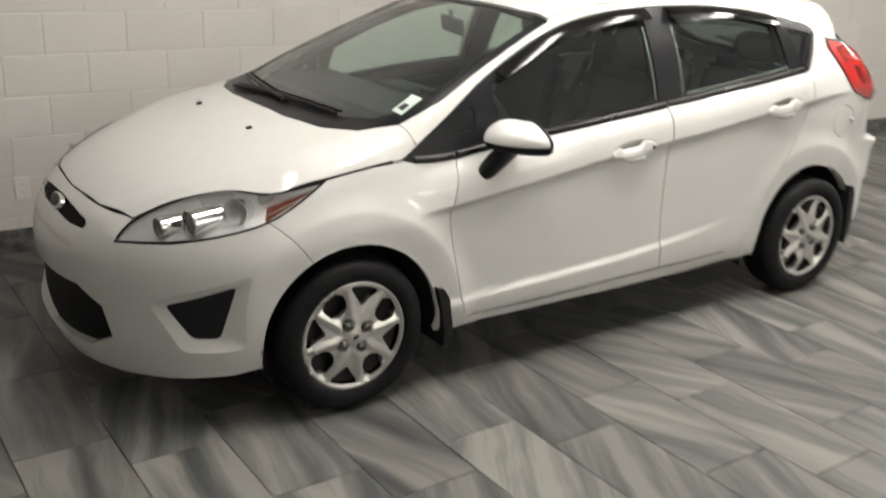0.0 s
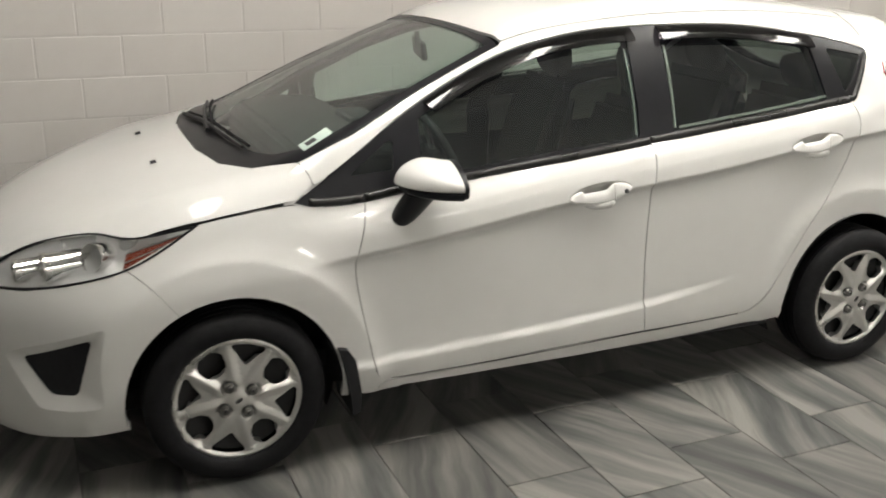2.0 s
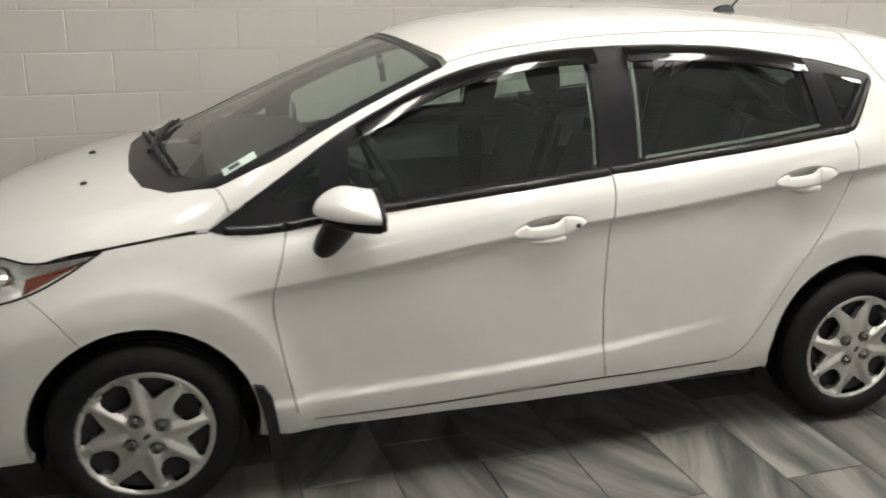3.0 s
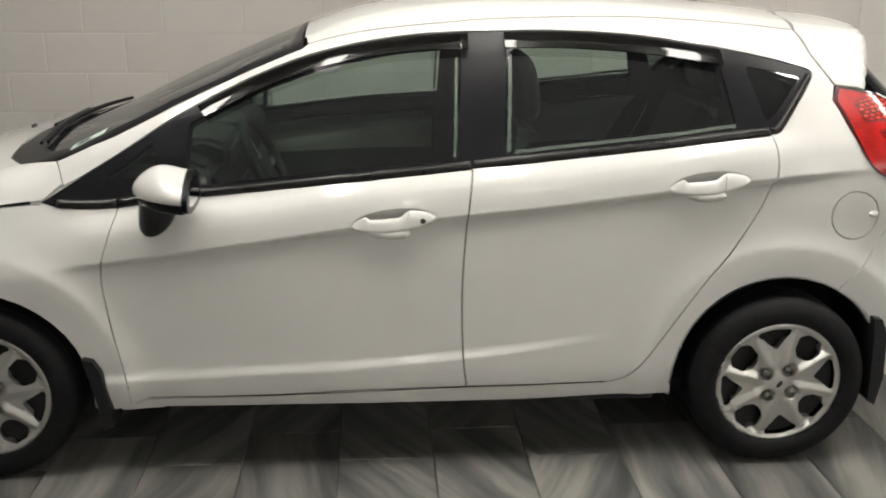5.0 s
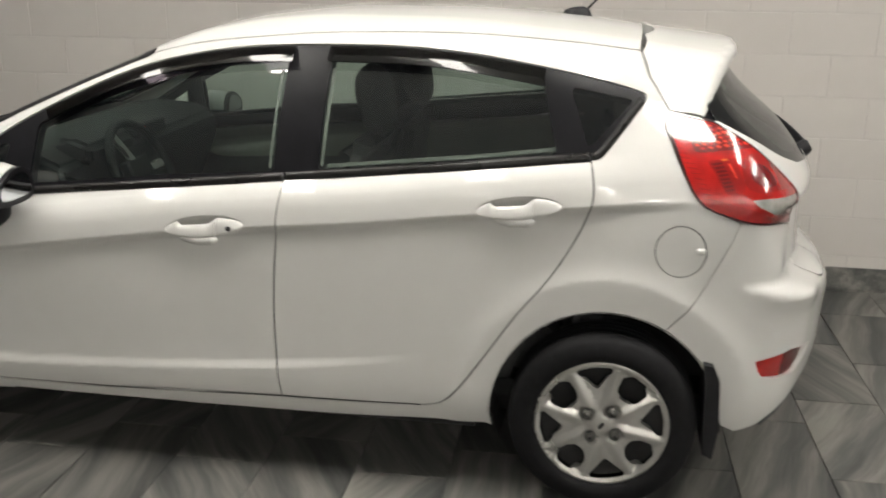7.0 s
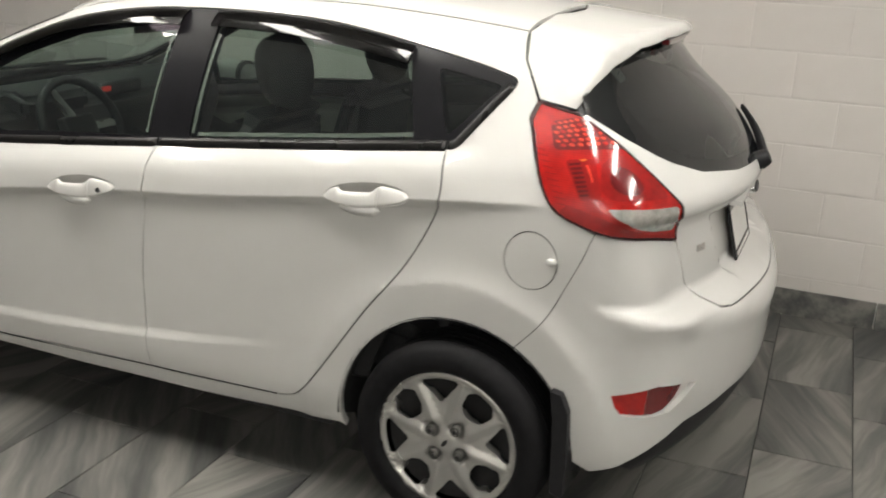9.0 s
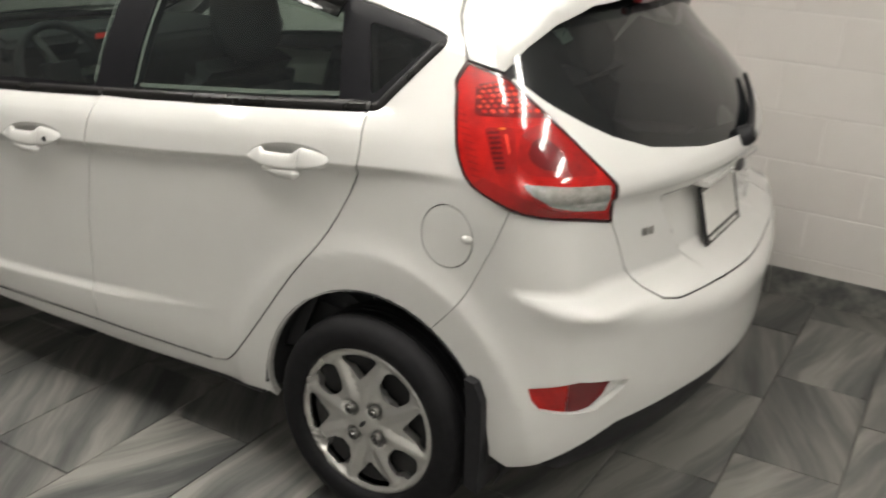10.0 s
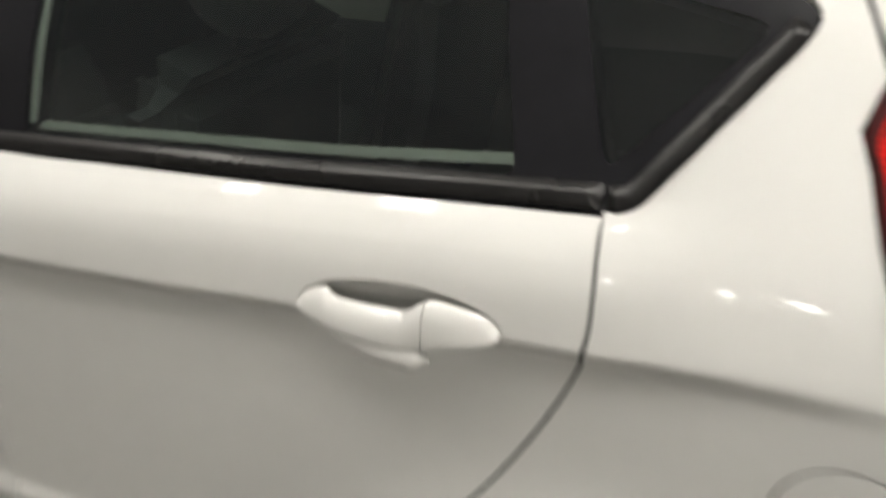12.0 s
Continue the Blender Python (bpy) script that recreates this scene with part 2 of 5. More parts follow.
def lathe(profile, seg=48, axis="y"):
    """A turned shape: profile of (radius, height) swept round the axis."""
    bm = bmesh.new()
    rings = []
    for r, h in profile:
        ring = []
        for i in range(seg):
            a = 2 * math.pi * i / seg
            c, s = r * math.cos(a), r * math.sin(a)
            ring.append(bm.verts.new((c, h, s) if axis == "y" else (c, s, h)))
        rings.append(ring)
    for a, b in zip(rings, rings[1:]):
        for i in range(seg):
            j = (i + 1) % seg
            bm.faces.new((a[i], a[j], b[j], b[i]))
    bmesh.ops.recalc_face_normals(bm, faces=bm.faces)
    return bm


def tube(points, radius, sides=10, taper=None):
    """A round bar along a line of points."""
    bm = bmesh.new()
    pts = [Vector(p) for p in points]
    rings = []
    for i, p in enumerate(pts):
        d = (pts[min(i + 1, len(pts) - 1)] - pts[max(i - 1, 0)]).normalized()
        u = d.cross(Vector((0.3, 0.2, 1))).normalized()
        v = d.cross(u)
        r = radius if taper is None else radius + (taper - radius) * i / (len(pts) - 1)
        rings.append([bm.verts.new(p + r * (math.cos(a) * u + math.sin(a) * v)) for a in (2 * math.pi * k / sides for k in range(sides))])
    for a, b in zip(rings, rings[1:]):
        for k in range(sides):
            bm.faces.new((a[k], a[(k + 1) % sides], b[(k + 1) % sides], b[k]))
    bm.faces.new(rings[0])
    bm.faces.new(rings[-1])
    bmesh.ops.recalc_face_normals(bm, faces=bm.faces)
    return bm


def rounded(points, radius, n=5):
    """A closed outline with its corners rounded."""
    out = []
    m = len(points)
    for i in range(m):
        p, a, b = (np.array(points[k], float) for k in (i, i - 1, (i + 1) % m))
        u, v = a - p, b - p
        lu, lv = np.linalg.norm(u), np.linalg.norm(v)
        r = min(radius, 0.45 * lu, 0.45 * lv)
        s, e = p + u / lu * r, p + v / lv * r
        for k in range(n + 1):
            t = k / n
            out.append(tuple((1 - t) ** 2 * s + 2 * t * (1 - t) * p + t * t * e))
    return out


def smooth_line(points, n=6):
    """A soft open line through points."""
    P = [np.array(p, float) for p in points]
    out = []
    for i in range(len(P) - 1):
        a, b = P[i], P[i + 1]
        ma = (P[i + 1] - P[i - 1]) / 2 if i else b - a
        mb = (P[i + 2] - P[i]) / 2 if i + 2 < len(P) else b - a
        for k in range(n):
            t = k / n
            out.append(tuple((2 * t ** 3 - 3 * t * t + 1) * a + (t ** 3 - 2 * t * t + t) * ma + (3 * t * t - 2 * t ** 3) * b + (t ** 3 - t * t) * mb))
    out.append(tuple(P[-1]))
    return out


def area2(poly):
    return 0.5 * sum(a[0] * b[1] - b[0] * a[1] for a, b in zip(poly, poly[1:] + poly[:1]))


def shrink(poly, d):
    """Moves a closed outline inwards by d (outwards where d is negative)."""
    poly = [p for i, p in enumerate(poly) if math.dist(p, poly[i - 1]) > 1e-6]
    if area2(poly) < 0:
        poly = poly[::-1]
    out, n = [], len(poly)
    for i in range(n):
        p, a, b = (np.array(poly[k], float) for k in (i, i - 1, (i + 1) % n))
        u, v = (p - a) / np.linalg.norm(p - a), (b - p) / np.linalg.norm(b - p)
        nu, nv = np.array((-u[1], u[0])), np.array((-v[1], v[0]))
        w = nu + nv
        w = w / max(0.6, float(w @ w) / 2)
        out.append(tuple(p + w * d))
    return out


def densify(poly, step):
    out = []
    for a, b in zip(poly, poly[1:] + poly[:1]):
        n = max(1, int(math.ceil(math.dist(a, b) / step)))
        out += [(a[0] + (b[0] - a[0]) * k / n, a[1] + (b[1] - a[1]) * k / n) for k in range(n)]
    return out


def keyholed(poly, holes):
    """Joins the holes to the outline by cuts."""
    poly = poly if area2(poly) > 0 else poly[::-1]
    for h in holes:
        h = h if area2(h) < 0 else h[::-1]
        i, j = min(((i, j) for i in range(len(poly)) for j in range(len(h))), key=lambda q: (poly[q[0]][0] - h[q[1]][0]) ** 2 + (poly[q[0]][1] - h[q[1]][1]) ** 2)
        poly = poly[:i + 1] + h[j:] + h[:j + 1] + poly[i:]
    return poly


def cut(poly, axis, value, keep):
    """The side of an outline below (keep=-1) or above (keep=1) a line."""
    out = []
    for a, b in zip(poly, poly[1:] + poly[:1]):
        da, db = (a[axis] - value) * keep, (b[axis] - value) * keep
        if da >= 0:
            out.append(a)
        if (da > 0 > db) or (da < 0 < db):
            if da < 0:
                a2, b2, d1, d2 = b, a, db, da
            else:
                a2, b2, d1, d2 = a, b, da, db
            t = d1 / (d1 - d2)
            q = [a2[0] + (b2[0] - a2[0]) * t, a2[1] + (b2[1] - a2[1]) * t]
            q[axis] = value
            out.append(tuple(q))
    return out


def loops(cell, us, vs):
    """Splits a clipped cell into clean loops: edges that run back over each other along the cell's border are cancelled."""
    key = lambda p: (round(p[0], 5), round(p[1], 5))
    ring = []
    for p in map(key, cell):
        if not ring or ring[-1] != p:
            ring.append(p)
    if len(ring) > 1 and ring[0] == ring[-1]:
        ring.pop()
    border = {}
    for axis, values in ((0, us), (1, vs)):
        for v in values:
            border[axis, v] = sorted({p[1 - axis] for p in ring if abs(p[axis] - v) < 2e-5})
    edges = {}
    for a, b in zip(ring, ring[1:] + ring[:1]):
        chain = [a, b]
        for (axis, v), marks in border.items():
            if abs(a[axis] - v) < 2e-5 and abs(b[axis] - v) < 2e-5:
                o = 1 - axis
                mid = [m for m in marks if min(a[o], b[o]) + 1e-6 < m < max(a[o], b[o]) - 1e-6]
                mid = mid if a[o] < b[o] else mid[::-1]
                chain = [a] + [(a[0], m) if axis == 0 else (m, a[1]) for m in mid] + [b]
                break
        for p, q in zip(chain, chain[1:]):
            if edges.get((q, p), 0) > 0:
                edges[q, p] -= 1
            else:
                edges[p, q] = edges.get((p, q), 0) + 1
    nxt = {}
    for (p, q), n in edges.items():
        if n:
            nxt.setdefault(p, []).extend([q] * n)
    out = []
    while nxt:
        start = next(iter(nxt))
        path, p = [start], start
        while p in nxt:
            q = nxt[p].pop()
            if not nxt[p]:
                del nxt[p]
            if q in path:
                i = path.index(q)
                if len(path) - i > 2:
                    out.append(path[i:])
                path = path[:i + 1]
            else:
                path.append(q)
            p = q
            if p == start and p not in nxt:
                break
    return out


def gridded(poly, ua, vb):
    """Cuts an outline into the cells of a grid. Gives 2D points and faces."""
    pts, index, faces = [], {}, []

    def vert(p):
        k = (round(p[0], 5), round(p[1], 5))
        if k not in index:
            index[k] = len(pts)
            pts.append(p)
        return index[k]

    for a0, a1 in zip(ua, ua[1:]):
        col = cut(cut(poly, 0, a0, 1), 0, a1, -1)
        if len(col) < 3:
            continue
        lo, hi = min(p[1] for p in col), max(p[1] for p in col)
        for b0, b1 in zip(vb, vb[1:]):
            if b1 <= lo or b0 >= hi:
                continue
            cell = cut(cut(col, 1, b0, 1), 1, b1, -1)
            if len(cell) < 3:
                continue
            for loop in loops(cell, (a0, a1), (b0, b1)):
                faces.append([vert(p) for p in loop])
    good = []
    for f in faces:
        if abs(area2([pts[i] for i in f])) > 1e-9:
            good.append(f)
    return pts, good


def sheet(P, N, faces, mat, name, parent, depth=0.0, label="", flip_y=False):
    """A shaped panel from its points, normals and faces, with its edge folded in by depth."""
    P, N = np.asarray(P, float), np.asarray(N, float)
    faces = [list(f) for f in faces]
    if flip_y:
        P, N = P * (1, -1, 1), N * (1, -1, 1)
    for k, f in enumerate(faces):
        nrm = np.zeros(3)
        for i in range(len(f)):
            nrm += np.cross(P[f[i]], P[f[(i + 1) % len(f)]])
        if nrm @ N[f].mean(0) < 0:
            faces[k] = f[::-1]
    V, F = [tuple(p) for p in P], faces[:]
    L = [tuple(N[i]) for f in faces for i in f]
    if depth:
        seen = set()
        for f in faces:
            seen.update(zip(f, f[1:] + f[:1]))
        inner = {}

        def below(i):
            if i not in inner:
                inner[i] = len(V)
                V.append(tuple(P[i] - N[i] * depth))
            return inner[i]

        for a, b in sorted(e for e in seen if e[::-1] not in seen):
            if math.dist(V[a], V[b]) < 1e-7:
                continue
            out = np.cross(P[b] - P[a], N[a])
            out = out / (np.linalg.norm(out) or 1)
            F.append([b, a, below(a), below(b)])
            L += [tuple(out)] * 4
    me = bpy.data.meshes.new(name)
    me.from_pydata(V, [], F)
    me.materials.append(mat)
    me.polygons.foreach_set("use_smooth", [True] * len(me.polygons))
    me.normals_split_custom_set(L)
    ob = new(name, me)
    if parent is not None:
        ob.parent = parent
    if label:
        ob["label"] = label
    return ob


# ---------------------------------------------------------------- shape of the car body
def curve(x, *knots):
    """Smooth monotone curve through (x, value) knots, held flat outside."""
    k = np.array(knots, float); X, Y = k[:, 0], k[:, 1]
    h = np.diff(X); d = np.diff(Y) / h
    m = np.concatenate(([d[0]], np.where(d[:-1] * d[1:] > 0, 2 * d[:-1] * d[1:] / np.where(d[:-1] + d[1:] == 0, 1, d[:-1] + d[1:]), 0), [d[-1]]))
    x = np.clip(np.asarray(x, float), X[0], X[-1])
    i = np.clip(np.searchsorted(X, x) - 1, 0, len(X) - 2)
    t = (x - X[i]) / h[i]
    return (Y[i] * (1 + 2 * t) * (1 - t) ** 2 + Y[i + 1] * t * t * (3 - 2 * t)
            + h[i] * (m[i] * t * (1 - t) ** 2 - m[i + 1] * t * t * (1 - t)))
def step01(a, b, x):
    t = np.clip((x - a) / (b - a), 0, 1); return t * t * (3 - 2 * t)
def smax(a, b, k):
    h = np.clip(0.5 + 0.5 * (a - b) / k, 0, 1); return b + (a - b) * h + k * h * (1 - h)
WB, HUBZ = 2.489, 0.273
FLARE_EDGE = [-.009 + .002 * k for k in range(10)]
def crease(x):
    return curve(x, (-1, .54), (.0, .655), (.44, .708), (.724, .746), (1.144, .805), (1.484, .838), (1.7, .857), (2.05, .898), (2.345, .931), (2.6, .957), (3.2, 1.01))
def low_crease(x):
    return curve(x, (.3, .318), (1.0, .350), (1.478, .379), (2.0, .44))
def tail_ridge(x):
    return curve(x, (2.7, .85), (2.85, .775), (2.92, .732), (3.01, .702), (3.09, .668), (3.146, .642), (3.2, .618))
def half_width(x, z):
    h = z - crease(x)
    w = curve(x, (-.9, .70), (-.4, .792), (0, .822), (.44, .826), (1.0, .828), (1.484, .816), (2.0, .800), (2.345, .788), (2.74, .788), (3.0, .785), (3.3, .775))
    roll = curve(h, (.0, 0), (.05, -.009), (.078, -.0195), (.092, -.029), (.106, -.0415), (.120, -.0565), (.136, -.070), (.17, -.083), (.25, -.112), (.34, -.154), (.42, -.199), (.5, -.251), (.6, -.335))
    soft_ = curve(h, (-.10, 0), (-.03, -.004), (.05, -.026), (.137, -.065), (.35, -.161), (.60, -.30))
    mix = step01(.2, .5, x) * (1 - step01(2.38, 2.56, x))
    w = w + (roll * mix * (h > 0) + soft_ * (1 - mix)) * curve(x, (-.3, .72), (.1, .8), (.5, 1))
    fade = step01(.20, .50, x) * (1 - step01(2.42, 2.82, x))
    w = w + fade * curve(h, (-.42, -.004), (-.2, -.010), (-.1, -.0155), (-.030, -.0192), (-.0255, -.0184), (-.002, -.0008), (.002, 0))
    w = w + (1 - fade) * curve(h, (-.42, -.004), (-.25, -.002), (-.05, 0), (0, 0)) * (h < 0)
    w = w + .011 * (1 - step01(-.008, .024, z - low_crease(x))) * (1 - step01(1.5, 2.05, x)) * step01(.2, .42, x)
    w = w + curve(z, (.12, -.09), (.20, -.04), (.25, -.014), (.30, -.003), (.34, 0))
    w = w - .065 * step01(.06, .36, h) * step01(2.2, 2.75, x)
    for hx in (0.0, WB):
        r = np.hypot(x - hx, z - HUBZ)
        w = w + (.005 * (1 - step01(.40, .54, r)) + .009 * sum(np.clip((.518 + d - r) / .070, 0, 1) ** 2 for d in FLARE_EDGE) / len(FLARE_EDGE) - .006 * np.clip((.448 - r) / .10, 0, 1)) * (1 - step01(.06, .20, h))
    hr = z - tail_ridge(x)
    w = w + step01(2.74, 3.02, x) * (.002 - .06 * np.clip(hr, 0, .05) - .045 * np.clip(-hr, 0, .07) + .03 * np.clip(-hr - .10, 0, .10)) * (1 - step01(.04, .16, hr))
    return w
def top(x, y):
    c = curve(x, (-.86, .60), (-.80, .66), (-.70, .738), (-.5, .825), (-.3, .885), (-.14, .923), (.0, .955), (.2, 1.015), (.6, 1.195), (1.0, 1.355), (1.15, 1.402), (1.3, 1.428), (1.6, 1.452), (1.9, 1.453), (2.3, 1.432), (2.6, 1.398), (2.75, 1.382), (2.9, 1.362))
    return c - curve(x, (-.8, .10), (-.5, .09), (-.14, .07), (.2, .10), (.8, .11), (1.2, .10), (2.6, .16)) * y * y
def front(y, z):
    a = np.abs(y)
    band = np.minimum(z - .572 - .08 * a * a, (.285 + 1.15 * (z - .58) - a) * .7)
    return -.006 * step01(-.008, .014, band) + curve(z, (.12, -.80), (.2, -.84), (.3, -.855), (.45, -.855), (.55, -.845), (.63, -.82), (.70, -.77), (.76, -.70), (.82, -.6), (.86, -.52), (.92, -.39), (1.0, -.2)) + .40 * (a / .8) ** 2.5
def rear(y, z):
    a = np.abs(y)
    zr = curve(a, (0, 0), (.2, .004), (.444, .038), (.62, .069), (.75, .10))
    q = z - zr * (1 - step01(.68, .74, z)) * step01(.3, .5, z)
    return curve(q, (.2, 3.10), (.3, 3.18), (.42, 3.222), (.50, 3.226), (.55, 3.229), (.59, 3.232), (.615, 3.228), (.65, 3.208), (.70, 3.152), (.73, 3.121), (.90, 3.116), (.925, 3.124), (.945, 3.140), (.97, 3.136), (1.02, 3.105), (1.08, 3.055), (1.12, 3.018), (1.18, 2.945), (1.22, 2.90), (1.30, 2.83), (1.38, 2.76)) + .032 * step01(.56, .76, a) * step01(.62, .73, z) * (1 - step01(.74, .90, z)) - .082 * (a / .5) ** 2 - .02 * (a / .8) ** 8 - .030 * (1 + .7 * step01(.73, .88, z)) * (1 - step01(-.03, .0, a - .42 + .72 * (.9 - z))) * step01(.69, .725, z) * (1 - step01(.884, .902, z))
def body(x, y, z):
    a = np.abs(y)
    ds = (a - half_width(x, z)) / (1 + .12 * step01(0, .1, z - crease(x)))
    dt = (z - top(x, y)) / (1 + .1 * step01(.15, .3, x) * (1 - step01(1.0, 1.2, x)))
    kt = curve(x, (-.6, .12), (.2, .10), (.4, .05), (1.0, .07), (1.4, .10), (2.6, .13))
    f = smax(ds, dt, kt)
    f = smax(f, front(y, z) - x, .10)
    f = smax(f, (x - rear(y, z)) / (1 + .2 * step01(.9, 1.05, z)), .07 + .05 * (1 - step01(.72, .9, z)))
    return f


def spoiler_body(x, y, z):
    a = np.abs(y)
    f = smax((a - half_width(x, z)) / 1.12, z - top(x, y), curve(x, (2.55, .127), (2.85, .09)))
    return smax(f, x - (2.872 - .34 * a * a), .03)


def cast(O, D, far, f, n=70):
    s = np.linspace(0, far, n)
    Q = O[:, None, :] + s[None, :, None] * D[:, None, :]
    inside = f(Q[..., 0], Q[..., 1], Q[..., 2]) < 0
    j = np.clip(np.where(inside.any(1), inside.argmax(1), n - 1), 1, n - 1)
    lo, hi = s[j - 1], s[j]
    for _ in range(22):
        m = (lo + hi) / 2
        Q = O + m[:, None] * D
        v = f(Q[:, 0], Q[:, 1], Q[:, 2]) < 0
        hi, lo = np.where(v, m, hi), np.where(v, lo, m)
    return O + hi[:, None] * D


def normals(P, f, e=1.0e-3):
    g = np.stack([f(*(P + d).T) - f(*(P - d).T) for d in np.eye(3) * e], 1)
    return g / np.linalg.norm(g, axis=1)[:, None]


# Ways to lay an outline on the body: from the side, from above, round the nose, round the tail, or out from a point.
class Side:
    @staticmethod
    def flat(p):
        return (p[0], p[-1] - float(crease(p[0])) + .84)

    @staticmethod
    def rays(d):
        z = d[:, 1] + crease(d[:, 0]) - .84
        return np.stack((d[:, 0], np.full(len(d), -1.15), z), 1), np.tile((0., 1., 0.), (len(d), 1)), 1.1


class Top:
    @staticmethod
    def flat(p):
        return (p[0], p[1])

    @staticmethod
    def rays(d):
        return np.stack((d[:, 0], d[:, 1], np.full(len(d), 1.7)), 1), np.tile((0., 0., -1.), (len(d), 1)), 1.3


class Around:
    def __init__(self, cx, way):
        self.cx, self.way = cx, way

    def flat(self, p):
        return (math.atan2(-p[1], self.way * (p[0] - self.cx)) * .8, p[2])

    def rays(self, d):
        a = d[:, 0] / .8
        u = np.stack((self.way * np.cos(a), -np.sin(a), np.zeros(len(d))), 1)
        return np.stack((np.full(len(d), self.cx), np.zeros(len(d)), d[:, 1]), 1) + 1.6 * u, -u, 1.5


class Out:
    def __init__(self, centre, way):
        self.c, self.way = np.array(centre, float), way

    def flat(self, p):
        v = np.array(p, float) - self.c
        return (math.atan2(-v[1], self.way * v[0]) * .7, math.atan2(v[2], math.hypot(v[0], v[1])) * .7)

    def rays(self, d):
        a, b = d[:, 0] / .7, d[:, 1] / .7
        u = np.stack((self.way * np.cos(a) * np.cos(b), -np.sin(a) * np.cos(b), np.sin(b)), 1)
        return self.c + 1.3 * u, -u, 1.25


NOSE, TAIL = Around(0.1, -1), Around(2.3, 1)
LAMP_WAY, TAIL_WAY = Out((0.15, -0.1, 0.45), -1), Out((2.25, 0, 0.9), 1)


def lay(outline, how, holes=(), gap=0.0, step=0.03, offset=0.0, f=None, hole_gap=0.0):
    """Points, normals and faces of an outline laid on the body."""
    f = f or body
    poly = densify([how.flat(p) for p in outline], step)
    if gap:
        poly = shrink(poly, gap)
    cuts = [shrink(densify([how.flat(p) for p in h], step), -hole_gap) for h in holes]
    poly = keyholed(poly, cuts)
    lo, hi = np.min(poly, 0), np.max(poly, 0)
    ua = np.arange(lo[0] - 1e-4, hi[0] + step, step)
    vb = np.arange(math.floor(lo[1] / step) * step - 1e-4, hi[1] + step, step)
    if how is Side:
        fine = [.84 + h for h in (*(-.502 + .009 * k for k in range(13)), -.036, -.031, -.0275, -.024, -.014, -.004, .0, .004, .012, .05, .064, .072, .079, .086, .093, .1, .106, .112, .118, .124, .13, .137, .145)]
        vb = np.array(sorted([v for v in vb if all(abs(v - q) > .003 for q in fine)] + fine))
    pts, faces = gridded(poly, list(map(float, ua)), list(map(float, vb)))
    O, D, far = how.rays(np.array(pts))
    P = cast(O, D, far, f)
    N = normals(P, f)
    return P + N * offset, N, faces


def panel(name, outline, how, mat, parent, depth=0.012, label="", both=True, **kw):
    """One body panel, and its mirror image on the other side of the car."""
    P, N, F = lay(outline, how, **kw)
    ps = parent if isinstance(parent, (list, tuple)) else (parent, parent)
    made = [sheet(P, N, F, mat, name, ps[0], depth, label)]
    if both:
        made.append(sheet(P, N, F, mat, name, ps[1], depth, label, flip_y=True))
    return made


def reshaped(name, outline, how, mat, parent, sink, both=True, label="", depth=0.0, **kw):
    """A panel drawn in or out from the body by sink(flat points), with its own shading."""
    P, N, F = lay(outline, how, **kw)
    Q = P + N * sink(np.array([how.flat(p) for p in P]))[:, None]
    M = np.zeros_like(Q)
    for f in F:
        n = sum(np.cross(Q[f[i]] - Q[f[0]], Q[f[i + 1]] - Q[f[0]]) for i in range(1, len(f) - 1))
        M[f] += n if n @ N[f].mean(0) > 0 else -n
    M = M / np.maximum(np.linalg.norm(M, axis=1), 1e-12)[:, None]
    ps = parent if isinstance(parent, (list, tuple)) else (parent, parent)
    made = [sheet(Q, M, F, mat, name, ps[0], depth, label)]
    if both:
        made.append(sheet(Q, M, F, mat, name, ps[1], depth, label, flip_y=True))
    return made


def from_edge(q, poly):
    """Distances of flat points from a closed outline."""
    a = np.array(poly); b = np.roll(a, -1, 0)
    d = b - a
    t = np.clip(((q[:, None] - a) * d).sum(2) / np.maximum((d * d).sum(1), 1e-12), 0, 1)
    return np.linalg.norm(q[:, None] - a - t[..., None] * d, axis=2).min(1)


def mirrored(half):
    """A whole outline from its left half (y below 0), which runs from middle to middle."""
    return list(half) + [(p[0], -p[1], *p[2:]) for p in half[::-1] if abs(p[1]) > 1e-6]


def arc(cx, cz, r, a0, a1, n=14):
    return [(cx + r * math.cos(radians(a0 + (a1 - a0) * k / n)), cz + r * math.sin(radians(a0 + (a1 - a0) * k / n))) for k in range(n + 1)]


def on_side(x, z):
    P = cast(np.array([[x, -1.15, z]]), np.array([[0., 1., 0.]]), 1.1, body)[0]
    return (x, float(P[1]), z)


def densify_line(points, step):
    """An open line with points no further apart than step."""
    out = [points[0]]
    for a, b in zip(points, points[1:]):
        n = max(1, math.ceil(math.dist(a, b) / step))
        out += [tuple(p + (q - p) * k / n for p, q in zip(a, b)) for k in range(1, n + 1)]
    return out


def on_top(x, y):
    P = cast(np.array([[x, y, 1.7]]), np.array([[0., 0., -1.]]), 1.3, body)[0]
    return (x, float(P[2]))


car = thing("hatchback_car", "white five-door hatchback car parked on tiled floor beside block wall", "car")

# outlines, as length from the front axle and height
FLAP = [(2.682 + .073 * math.cos(a), .818 + .077 * math.sin(a)) for a in np.linspace(0, 2 * math.pi, 33)[:-1]]
HANDLES = ((1.263, .823), (2.217, .9225))


def dish(cx, cz, k=1.0):
    return [(cx + .124 * k * math.cos(a), cz + .088 * .124 * k * math.cos(a) + .036 * k * math.sin(a)) for a in np.linspace(0, 2 * math.pi, 41)[:-1]]


